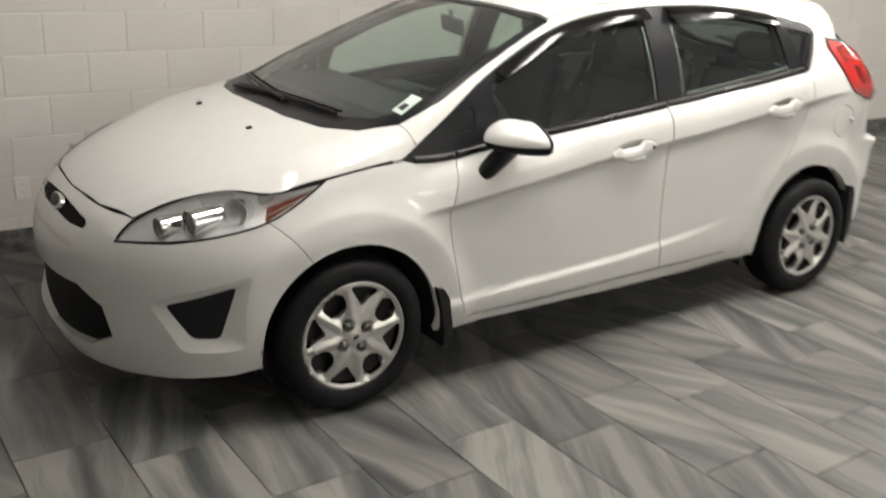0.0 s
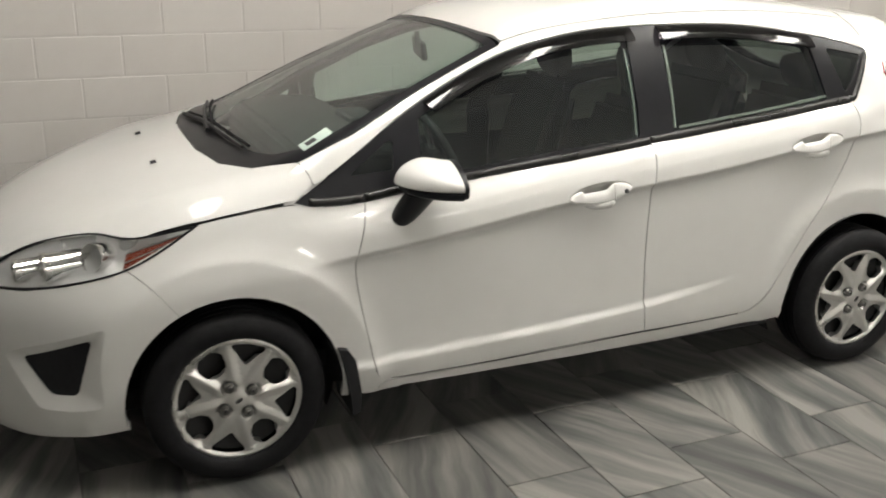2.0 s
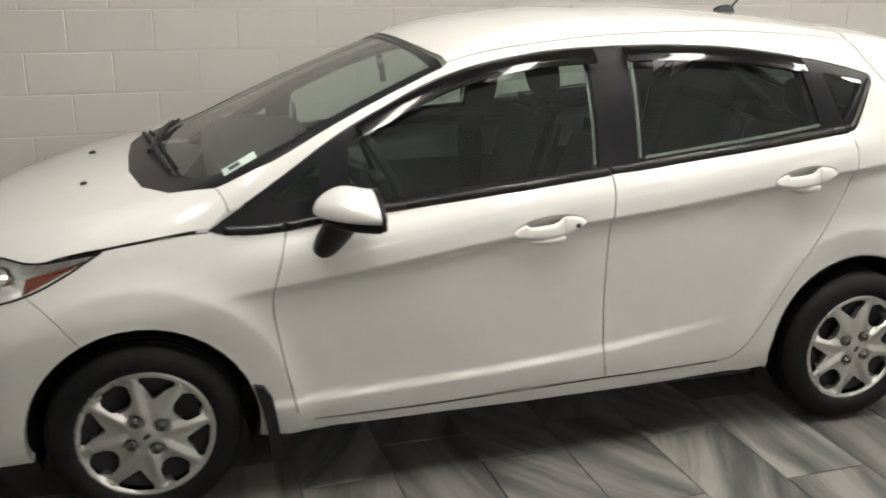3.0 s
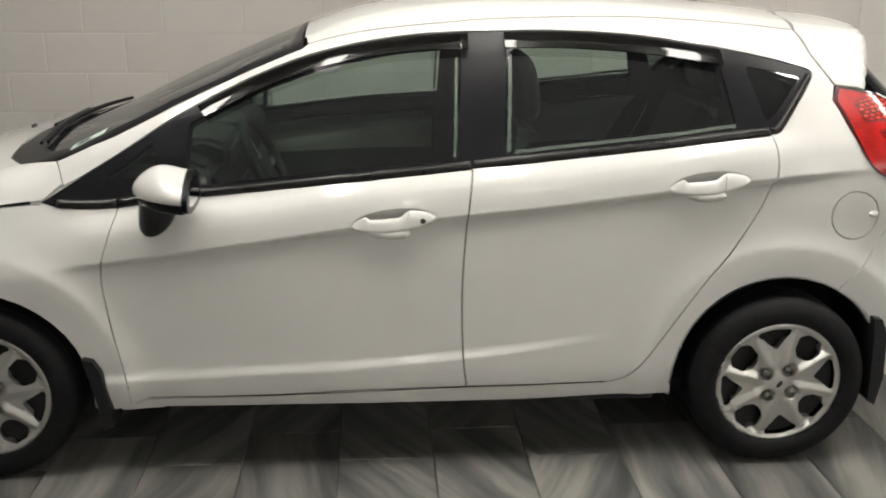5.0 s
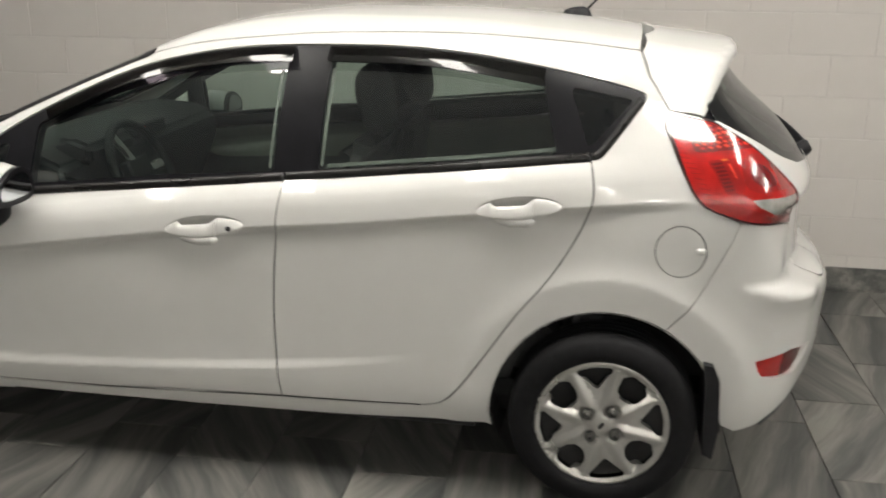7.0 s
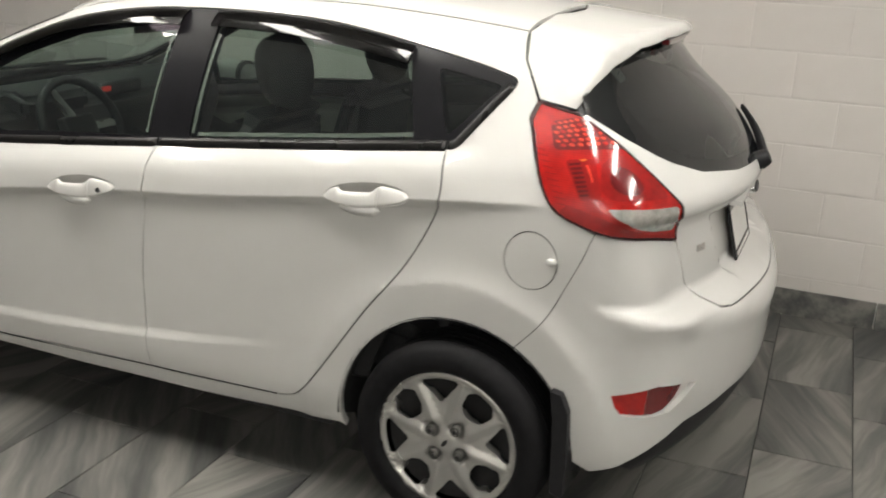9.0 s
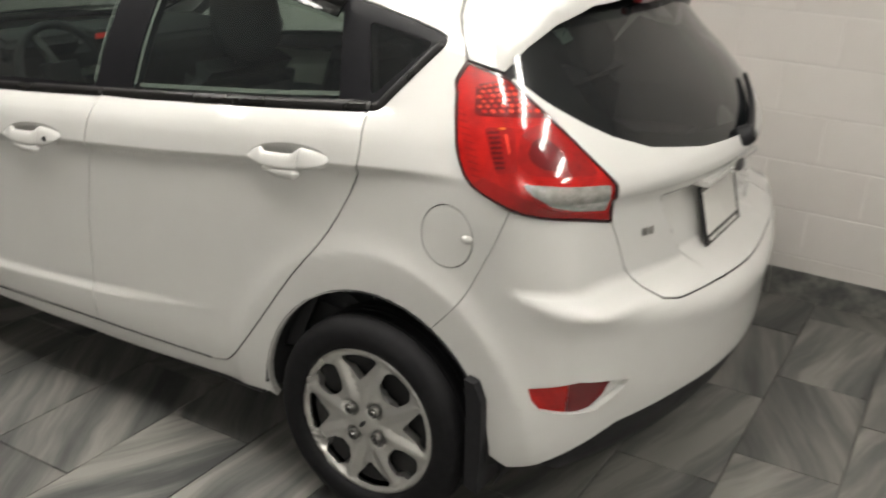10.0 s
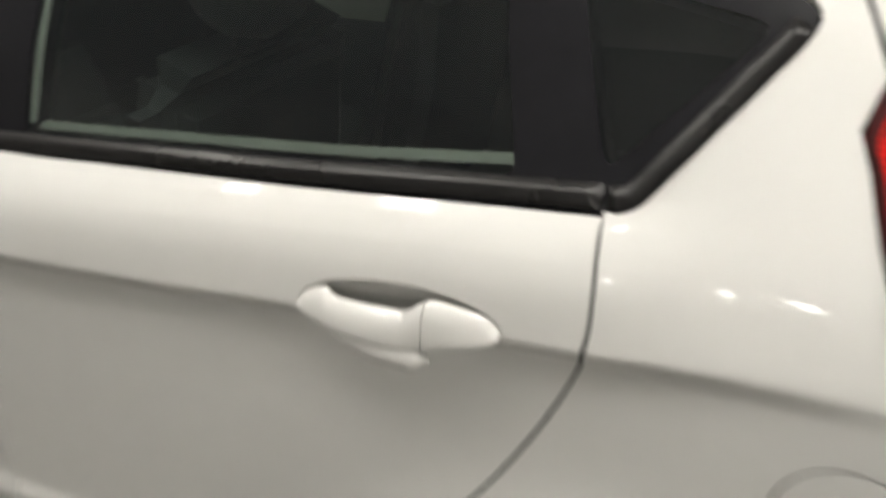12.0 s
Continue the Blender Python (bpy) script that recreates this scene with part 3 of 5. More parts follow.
BELT = smooth_line([(.272, .851), (.43, .852), (.70, .885), (1.5, .964), (2.05, 1.019), (2.414, 1.059)], 5)
DLO_TOP = smooth_line([(.215, .868), (.45, 1.008), (.625, 1.116), (.854, 1.226), (1.056, 1.296), (1.293, 1.338), (1.532, 1.353), (1.805, 1.355), (2.041, 1.341), (2.292, 1.304), (2.462, 1.270)], 4)
DLO_END = rounded([(2.462, 1.270), (2.575, 1.240), (2.445, 1.067), (2.414, 1.059)], .035)[4:-5]
DOOR_FRONT = smooth_line([(.443, .852), (.419, .773), (.392, .682), (.391, .612), (.409, .492), (.43, .384)], 4) + smooth_line([(.443, .315), (.455, .278), (.49, .262)], 3)
B_SEAM = smooth_line([(1.5, .967), (1.485, .836), (1.473, .685), (1.469, .542), (1.475, .378), (1.486, .279)], 4)
REAR_SEAM = smooth_line([(1.94, .276), (1.985, .286), (2.02, .312), (2.061, .362), (2.128, .459), (2.222, .598), (2.318, .722), (2.384, .835), (2.423, .932), (2.427, 1.0), (2.415, 1.063)], 4)
ARCH_F, ARCH_R = (0.0, .276, .335), (WB, .276, .342)
ROOF_SEAM = smooth_line([(1.004, .532), (1.184, .525), (1.442, .513), (1.70, .505), (2.044, .506), (2.3, .506), (2.542, .488)], 4)
SCREEN_SIDE = smooth_line([(.24, .670), (.40, .668), (.482, .652), (.674, .608), (.876, .567), (.985, .546)], 4)

SEAM_R = smooth_line([(2.84, .912), (2.816, .845), (2.779, .763), (2.731, .667)] + arc(*ARCH_R, 61, 60, 1)[:1], 6)
SEAM_F = smooth_line([(-.297, .722), (-.222, .655)] + arc(*ARCH_F, 118, 117, 1)[:1], 6)

belt_front = [p for p in BELT if p[0] <= 1.5 and p[0] >= .443]
belt_rear = [p for p in BELT if p[0] >= 1.5]
front_door = panel("front_door", DOOR_FRONT + [(.9, .266), (1.486, .279)] + B_SEAM[::-1][1:] + belt_front[::-1], Side, PAINT, car, gap=.0019, holes=[dish(*HANDLES[0])], depth=.006, step=.021)
rear_door = panel("rear_door", B_SEAM[::-1] + belt_rear[1:] + REAR_SEAM[::-1] + [(1.7, .277)], Side, PAINT, car, gap=.0026, holes=[dish(*HANDLES[1])], depth=.006, step=.021)
hood_edge = [(-.073, .832), (.1, .857), (.215, .868)]
fender = panel("front_fender", hood_edge + [p for p in BELT if p[0] < .44] + DOOR_FRONT[:-6] + [(.443, .315), (.45, .24), (.40, .22), (.345, .22)]
               + arc(*ARCH_F, -9, 118) + SEAM_F[::-1][1:] + [(-.205, .765)], Side, PAINT, car, gap=.0016, depth=.02, step=.012)
side_top = [on_top(x, -y) for x, y in ROOF_SEAM[::-1]] + [on_top(x, -y) for x, y in SCREEN_SIDE[::-1]] + [(.284, .913)]
quarter = panel("body_side", DLO_TOP[2:] + DLO_END[1:] + REAR_SEAM[::-1] + [(1.7, .274), (1.486, .275), (.9, .262), (.49, .258), (.458, .24), (.46, .224), (1.2, .219), (2.13, .223)]
                + arc(*ARCH_R, 191, 61) + SEAM_R[::-1][1:] + [(2.74, .952), (2.69, 1.013), (2.655, 1.079), (2.633, 1.13), (2.618, 1.157), (2.629, 1.197), (2.605, 1.236), (2.568, 1.288)]
                + side_top, Side, PAINT, car, gap=.0018, step=.013, depth=.02, holes=[FLAP])
roof = panel("roof", mirrored([(.972, 0), (.975, -.2), (.983, -.40), (1.000, -.522)] + [(x, -y) for x, y in ROOF_SEAM] + [(2.552, -.30), (2.556, 0)]), Top, PAINT, car, gap=.0015, both=False, step=.045)
HOOD = [(-.7265, 0), (-.7225, -.10), (-.7055, -.294), (-.6465, -.478), (-.53, -.543), (-.374, -.648), (-.262, -.735), (-.16, -.742), (-.06, -.7475), (.1, -.7497), (.222, -.7506), (.282, -.732), (.250, -.668), (.12, -.607), (.04, -.475), (0, -.25), (-.005, 0)]
hood = panel("hood", mirrored(HOOD), Top, PAINT, car, gap=.0024, both=False, step=.02, depth=.004)



def seam_shade(name, points, parent, radius=.0026, sink=.0012):
    """A thin black tube that draws the shade in an open joint of the upper body."""
    for s in (1, -1):
        run = [(x, s * y, on_top(x, y)[1] - sink) for x, y in densify_line(points, .02)]
        part(name, tube(run, radius, 6), SEAM_BLACK, parent, smooth=True)


# the hood's front joint gets its dark gap from a black tube too
part("hood_seam", tube([(x, y, on_top(x, y)[1] - .001) for x, y in densify_line([(x, -y) for x, y in HOOD[3:0:-1]] + HOOD[:4], .03)], .0028, 6), SEAM_BLACK, hood[0], smooth=True)
seam_shade("hood_side_seam", [(-.090, -.7478), (-.06, -.7490), (.1, -.7512), (.218, -.7522)], hood[0], .0014)
seam_shade("pillar_seam", [(.282, -.732), (.250, -.668)], hood[0], .0018)
panel("cowl_corner", [(.14, -.66), (.20, -.78), (.30, -.775), (.34, -.70), (.30, -.65)], Top, PAINT, car, offset=-.006, depth=0, step=.02)
SCREEN = [(-.003, 0), (.002, -.25), (.042, -.475), (.12, -.602), (.24, -.664)] + [(x, -y + .004) for x, y in SCREEN_SIDE[1:]] + [(.975, -.40), (.967, -.2), (.964, 0)]
PANE = [(.10, 0), (.105, -.25), (.14, -.44), (.20, -.555), (.30, -.615), (.482, -.612), (.674, -.572), (.876, -.535), (.948, -.522), (.950, -.3), (.945, 0)]
panel("windscreen_frame", mirrored(SCREEN), Top, BLACK_SATIN, car, holes=[mirrored(PANE)], both=False, offset=-.004, step=.04, label="black windscreen surround and cowl")
panel("windscreen", mirrored(PANE), Top, GLASS_FRONT, car, both=False, offset=-.006, step=.045, depth=0, label="tinted windscreen glass")

# nose
ARCH_NOSE = [on_side(x, z) for x, z in SEAM_F + arc(*ARCH_F, 118, 191, 12)[1:]]
BUMPER = [(-.718, 0, .7125), (-.701, -.294, .7055), (-.642, -.477, .7025), (-.713, -.473, .627), (-.573, -.646, .649), (-.456, -.734, .675), (-.324, -.784, .711)] \
    + ARCH_NOSE + [(-.345, -.81, .205), (-.524, -.701, .185), (-.661, -.46, .165), (-.80, 0, .155)]
GRILLE = [(-.85, 0, .447), (-.81, -.334, .452), (-.76, -.449, .401), (-.737, -.482, .297), (-.779, -.361, .238), (-.83, 0, .205)]
FOG_RIM = rounded([(-.652, -.61, .448), (-.60, -.663, .480), (-.366, -.806, .556), (-.392, -.80, .43), (-.392, -.80, .304), (-.48, -.758, .290), (-.570, -.694, .289)], .02, 3)
FOG = rounded([(-.622, -.644, .437), (-.414, -.784, .515), (-.472, -.761, .331), (-.548, -.709, .327)], .02, 3)
SLOT = [(-.775, 0, .680), (-.76, -.17, .673), (-.735, -.285, .662), (-.731, -.302, .654), (-.731, -.306, .645), (-.736, -.300, .636), (-.775, -.18, .632), (-.79, 0, .637)]
fog_r = [(x, -y, z) for x, y, z in FOG_RIM]
bumper = panel("front_bumper", mirrored(BUMPER), NOSE, PAINT, car, holes=[mirrored(GRILLE), FOG_RIM, fog_r, mirrored(SLOT)], gap=.0004, depth=.03, both=False, step=.017)[0]
panel("lower_grille", mirrored(GRILLE), NOSE, GRILLE_BLACK, bumper, offset=-.03, gap=-.02, depth=0, both=False, label="black lower grille")
rim_flat, fog_flat = [NOSE.flat(p) for p in FOG_RIM], [NOSE.flat(p) for p in FOG]


def fog_sink(q):
    a, b = from_edge(q, rim_flat), from_edge(q, fog_flat)
    return -.026 * a / np.maximum(a + b, 1e-9)


reshaped("fog_surround", FOG_RIM, NOSE, PAINT, bumper, fog_sink, holes=[FOG], step=.012, depth=.015)
panel("fog_pocket", FOG, NOSE, BLACK_TRIM, bumper, offset=-.036, gap=-.02, depth=0, label="black plastic fog lamp blank")
panel("upper_grille", mirrored(SLOT), NOSE, SEAM_BLACK, bumper, offset=-.012, gap=-.012, depth=0, both=False, label="narrow black upper grille")
LAMP = smooth_line([(-.713, -.473, .627), (-.647, -.485, .695), (-.53, -.534, .759), (-.374, -.635, .802), (-.258, -.727, .801), (-.077, -.756, .830)], 4) + smooth_line([(-.077, -.756, .830), (-.205, -.783, .765), (-.324, -.784, .715), (-.456, -.734, .679), (-.573, -.646, .653), (-.713, -.473, .627)], 4)[1:-1]
headlamp = panel("headlamp", LAMP, LAMP_WAY, CLEAR, car, gap=.0005, depth=.006, offset=-.0025, label="clear headlamp lens")

# tail
ARCH_TAIL = [on_side(x, z) for x, z in SEAM_R + arc(*ARCH_R, 61, 10, 10)[1:]]
REAR_BUMPER = [(3.148, 0, .655), (3.134, -.2, .660), (3.103, -.434, .6745), (3.094, -.497, .688), (3.081, -.538, .711), (3.068, -.560, .745), (3.056, -.577, .793), (3.039, -.616, .868), (3.01, -.707, .885), (2.947, -.766, .898)] \
    + ARCH_TAIL + [(2.845, -.80, .29), (2.87, -.764, .268), (2.947, -.755, .288), (3.066, -.737, .34), (3.135, -.653, .385), (3.172, -.387, .405), (3.2, 0, .41)]
REFL = [(2.922, -.787, .498), (3.025, -.730, .525), (3.077, -.659, .517), (3.102, -.603, .505), (3.078, -.646, .466), (3.053, -.683, .440), (3.022, -.719, .437), (2.991, -.746, .437), (2.949, -.774, .444), (2.933, -.783, .465)]
refl_r = [(x, -y, z) for x, y, z in REFL]
rear_bumper = panel("rear_bumper", mirrored(REAR_BUMPER), TAIL, PAINT, car, holes=[REFL, refl_r], gap=.0004, depth=.03, both=False, step=.02)[0]
panel("reflector", [(2.92, -.788, .499), (3.006, -.743, .521), (3.002, -.738, .438), (2.949, -.774, .445), (2.933, -.783, .465)], TAIL, RED_LENS, rear_bumper, offset=-.008, depth=.004, step=.02, label="bright red bumper reflector")
panel("reflector_end", [(3.0075, -.742, .521), (3.025, -.730, .524), (3.080, -.655, .515), (3.065, -.672, .474), (3.046, -.697, .446), (3.022, -.719, .438), (3.0035, -.737, .438)], TAIL, DARK_RED, rear_bumper, offset=-.009, depth=.004, step=.02, label="dark red reflector end")
panel("reflector_pocket", REFL, TAIL, PAINT, rear_bumper, offset=-.016, gap=-.004, depth=0)
VALANCE = [(3.2, 0, .41), (3.172, -.387, .405), (3.135, -.653, .385), (3.066, -.737, .34), (2.96, -.755, .288), (3.03, -.735, .245), (3.11, -.62, .258), (3.14, -.4, .268), (3.15, 0, .268)]
panel("valance", mirrored(VALANCE), TAIL, BLACK_TRIM, rear_bumper, offset=-.006, both=False, gap=-.004, label="black lower bumper valance")
PANE_R = [(2.7, 0, 1.345), (2.72, -.40, 1.33), (2.70, -.572, 1.262), (2.754, -.644, 1.180), (2.85, -.640, 1.128), (2.93, -.60, 1.085), (2.957, -.542, 1.059), (2.993, -.432, 1.026), (3.024, -.229, 1.000), (3.04, 0, .99)]
GATE = [(3.04, 0, .992), (3.024, -.229, 1.002), (2.993, -.432, 1.028), (2.957, -.542, 1.061), (2.93, -.60, 1.087), (2.85, -.640, 1.130), (2.756, -.646, 1.178), (2.757, -.662, 1.175), (2.861, -.686, 1.122), (2.94, -.66, 1.053), (3.014, -.601, .968), (3.041, -.612, .871), (3.057, -.574, .794), (3.069, -.557, .746), (3.082, -.535, .713), (3.095, -.494, .691), (3.104, -.432, .6775), (3.135, -.2, .6625), (3.149, 0, .6575)]
tailgate = panel("tailgate", mirrored(GATE), TAIL, PAINT, car, gap=.0006, both=False, step=.016)[0]
panel("rear_window_band", mirrored(PANE_R), TAIL, BLACK_GLOSS, tailgate, holes=[[tuple(q) for q in mirrored([(2.7, 0, 1.31), (2.72, -.36, 1.295), (2.76, -.49, 1.225), (2.86, -.515, 1.13), (2.95, -.45, 1.065), (3.0, -.25, 1.035), (3.02, 0, 1.025)])]], both=False, depth=0, offset=-.004, label="black rear window border")
panel("rear_window", mirrored(PANE_R), TAIL, GLASS_REAR, tailgate, both=False, depth=0, offset=-.002, label="dark tinted rear window")
TAIL_LAMP = smooth_line([(2.629, -.64, 1.197), (2.618, -.668, 1.157), (2.633, -.69, 1.13), (2.655, -.725, 1.079), (2.69, -.77, 1.013), (2.74, -.786, .95), (2.84, -.774, .914), (2.94, -.766, .902), (3.01, -.707, .888), (3.039, -.616, .871)], 3) + smooth_line([(3.012, -.606, .966), (2.94, -.66, 1.049), (2.861, -.686, 1.118), (2.743, -.657, 1.178)], 3)
tail_lamp = panel("tail_lamp", TAIL_LAMP, TAIL_WAY, RED_LENS, car, gap=.002, offset=.003, depth=.012, step=.02, label="red tail lamp lens")
REVERSE = rounded([(2.868, -.784, .978), (2.908, -.767, .980), (3.003, -.628, .970), (3.020, -.634, .906), (2.959, -.70, .918), (2.925, -.755, .938), (2.89, -.779, .957)], .008, 2)
panel("reversing_lamp", REVERSE, TAIL_WAY, REVERSE_LENS, tail_lamp, offset=.005, depth=.003, step=.02, label="clear reversing lamp")
panel("corner_filler", [(2.66, -.60, 1.27), (2.80, -.55, 1.27), (2.82, -.63, 1.16), (2.72, -.66, 1.175)], TAIL, BLACK_SATIN, tailgate, offset=-.014, depth=0)
SPOILER = [(2.556, 0, 1.40), (2.552, -.30, 1.385), (2.545, -.488, 1.352), (2.568, -.569, 1.288), (2.605, -.612, 1.236), (2.632, -.64, 1.20), (2.735, -.649, 1.187), (2.753, -.58, 1.235), (2.782, -.5, 1.28), (2.818, -.38, 1.318), (2.853, -.2, 1.335), (2.867, 0, 1.34)]
panel("roof_spoiler", mirrored(SPOILER), Out((2.3, 0, 0.95), 1), PAINT, tailgate, f=spoiler_body, both=False, gap=.0015, depth=.035, label="white roof spoiler")

# side windows
FRAME = [(.215, .868)] + BELT + DLO_END[::-1][1:] + DLO_TOP[::-1]
TRI = rounded([(.402, .934), (.535, 1.026), (.556, 1.026), (.545, .941)], .008, 2)
FRONT_PANE = rounded([(.640, .912), (.652, 1.090), (.86, 1.196), (1.06, 1.266), (1.29, 1.310), (1.475, 1.326), (1.46, .988)], .012, 2)
REAR_PANE = rounded([(1.60, 1.000), (1.612, 1.330), (1.805, 1.328), (2.041, 1.314), (2.262, 1.280), (2.315, 1.072)], .012, 2)
QUARTER_PANE = rounded([(2.405, 1.090), (2.345, 1.258), (2.530, 1.226)], .02, 3)
panel("window_frame", FRAME, Side, BLACK_SATIN, car, holes=[TRI, FRONT_PANE, REAR_PANE, QUARTER_PANE], offset=-.003, gap=.001, label="satin black side window surround")
panel("mirror_triangle_glass", TRI, Side, GLASS_FRONT, front_door, offset=-.006, depth=0, gap=-.004)
panel("front_window", FRONT_PANE, Side, GLASS_SIDE, front_door, offset=-.008, depth=0, gap=-.004, label="tinted door glass")
panel("rear_window", REAR_PANE, Side, GLASS_SIDE, rear_door, offset=-.008, depth=0, gap=-.004, label="tinted door glass")
panel("quarter_window", QUARTER_PANE, Side, GLASS_REAR, quarter, offset=-.005, depth=0, gap=-.004, label="dark fixed quarter glass")
up = lambda pts, d: [(x, z + d) for x, z in pts]
seal_f, seal_r = [p for p in BELT if .60 <= p[0] <= 1.497], [p for p in BELT if 1.503 <= p[0] <= 2.41]
SEAL = plain("seal_rubber", (0.014, 0.0135, 0.0135), 0.28, vary=0.3, scale=50, relief=0.1, spec=0.35)


def seal(path, width, parent, side=1):
    """A rounded rubber moulding along a line of the body side, standing proud in the middle."""
    line = [np.array(p) for p in path]
    inner = []
    for i, p in enumerate(line):
        d = line[min(i + 1, len(line) - 1)] - line[max(i - 1, 0)]
        d = d / np.linalg.norm(d)
        inner.append(tuple(p + side * width * np.array((-d[1], d[0]))))
    ring = [tuple(p) for p in line] + inner[::-1]
    edge_flat = [Side.flat(p) for p in line] + [Side.flat(p) for p in inner[::-1]]
    reshaped("window_seal", ring, Side, SEAL, parent, lambda q: .001 + .009 * np.sin(np.clip(from_edge(q, edge_flat) / (width * .5), 0, 1) * math.pi / 2) ** .7, step=.006, depth=.008, label="black rubber window moulding")


seal(up([(.262, .852)] + [q for q in BELT if .29 < q[0] < .435] + [(.441, .8527)], .0015), .024, fender)
seal(up([(.446, .8532)] + [q for q in BELT if .46 < q[0] < .595] + [(.598, .8712)], .0015), .024, front_door)
seal(up([q for q in seal_f if q[0] < 1.45] + [(1.497, .9637)], .0015), .0215, front_door)
seal(up([(1.503, .9643)] + [q for q in seal_r if 1.55 < q[0] < 2.38] + [(2.412, 1.0587)], .0015), .0215, rear_door)
seal([(2.418, 1.0605)] + DLO_END[::-1][2:-6], .0205, quarter)
TINT_EDGE = plain("untinted_glass_edge", (0.105, 0.13, 0.112), 0.25, vary=0.1, scale=30)
band = [p for p in BELT if 1.61 <= p[0] <= 2.2] + [(2.335, 1.0535)]
panel("tint_edge", up(band, .030) + up(band, .041)[::-1], Side, TINT_EDGE, rear_door, offset=-.0065, depth=0, label="pale untinted strip of glass")
panel("tint_edge", [(1.606, 1.012), (1.617, 1.012), (1.629, 1.29), (1.618, 1.29)], Side, TINT_EDGE, rear_door, offset=-.0065, depth=0)
panel("tint_edge", [(1.444, .998), (1.452, .998), (1.462, 1.28), (1.454, 1.28)], Side, TINT_EDGE, front_door, offset=-.0065, depth=0)

# ---------------------------------------------------------------- inside the car
def loft_y(profile, y0, y1, mat, name, parent, bev=0.0, label=""):
    """A side profile (x, z) drawn out across the car."""
    bm = bmesh.new()
    a = [bm.verts.new((x, y0, z)) for x, z in profile]
    b = [bm.verts.new((x, y1, z)) for x, z in profile]
    for i in range(len(profile)):
        j = (i + 1) % len(profile)
        bm.faces.new((a[i], a[j], b[j], b[i]))
    bm.faces.new(a[::-1]); bm.faces.new(b)
    bmesh.ops.recalc_face_normals(bm, faces=bm.faces)
    if bev:
        bmesh.ops.bevel(bm, geom=[e for e in bm.edges if len(e.link_faces) == 2 and e.calc_face_angle(0) > .6], offset=bev, segments=3, affect="EDGES")
    return part(name, bm, mat, parent, label, smooth=True)


dash_prof = [(.30, .60), (.26, .90), (.30, .965), (.45, .985), (.62, .975), (.70, .94), (.72, .86), (.66, .72), (.60, .58)]
loft_y(dash_prof, -.64, .64, DASH, "dashboard", car, .02, "dark grey plastic dashboard")
loft_y([(.60, .94), (.60, 1.005), (.66, 1.02), (.74, .99), (.74, .92)], -.52, -.20, DASH, "instrument_hood", car, .02)
loft_y([(.62, .40), (.62, .78), (.72, .80), (.80, .62), (1.25, .55), (1.6, .55), (1.6, .36)], -.11, .11, DASH, "centre_console", car, .02)
part("hand_brake", tube([(1.22, .0, .55), (1.10, .0, .66), (1.05, .0, .70)], .016, 8), CHROME, car, smooth=True)
bm = bmesh.new(); box(bm, .595, .715, -.115, .115, .945, 1.000, .02, 3); part("display_hood", bm, DASH, car, smooth=True)
bm = bmesh.new(); box(bm, .713, .7165, -.112, -.066, .966, .986); part("dash_display", bm, RED_GLOW, car, "red lit dashboard display")
# steering wheel
bm = bmesh.new()
R, r = .178, .016
vs = [[bm.verts.new(((R + r * math.cos(b)) * math.cos(a), (R + r * math.cos(b)) * math.sin(a), r * math.sin(b))) for b in (2 * math.pi * j / 10 for j in range(10))] for a in (2 * math.pi * i / 40 for i in range(40))]
for i in range(40):
    for j in range(10):
        bm.faces.new((vs[i][j], vs[(i + 1) % 40][j], vs[(i + 1) % 40][(j + 1) % 10], vs[i][(j + 1) % 10]))
steer_m = Matrix.Translation((.845, -.36, .885)) @ Matrix.Rotation(radians(65), 4, "Y")
steer = part("steering_wheel", bm, DASH, car, "dark steering wheel", smooth=True)
steer.matrix_basis = steer_m
bm = bmesh.new(); box(bm, -.05, .07, -.075, .075, -.045, .0, .02, 3); part("steering_boss", bm, DASH, steer, smooth=True)
for a in (90, 205, 335):
    bm = bmesh.new(); box(bm, .03, .172, -.016, .016, -.018, -.004, .004, 2)
    ob = part("steering_spoke", bm, SILVER, steer, smooth=True); ob.matrix_basis = Matrix.Rotation(radians(a), 4, "Z")


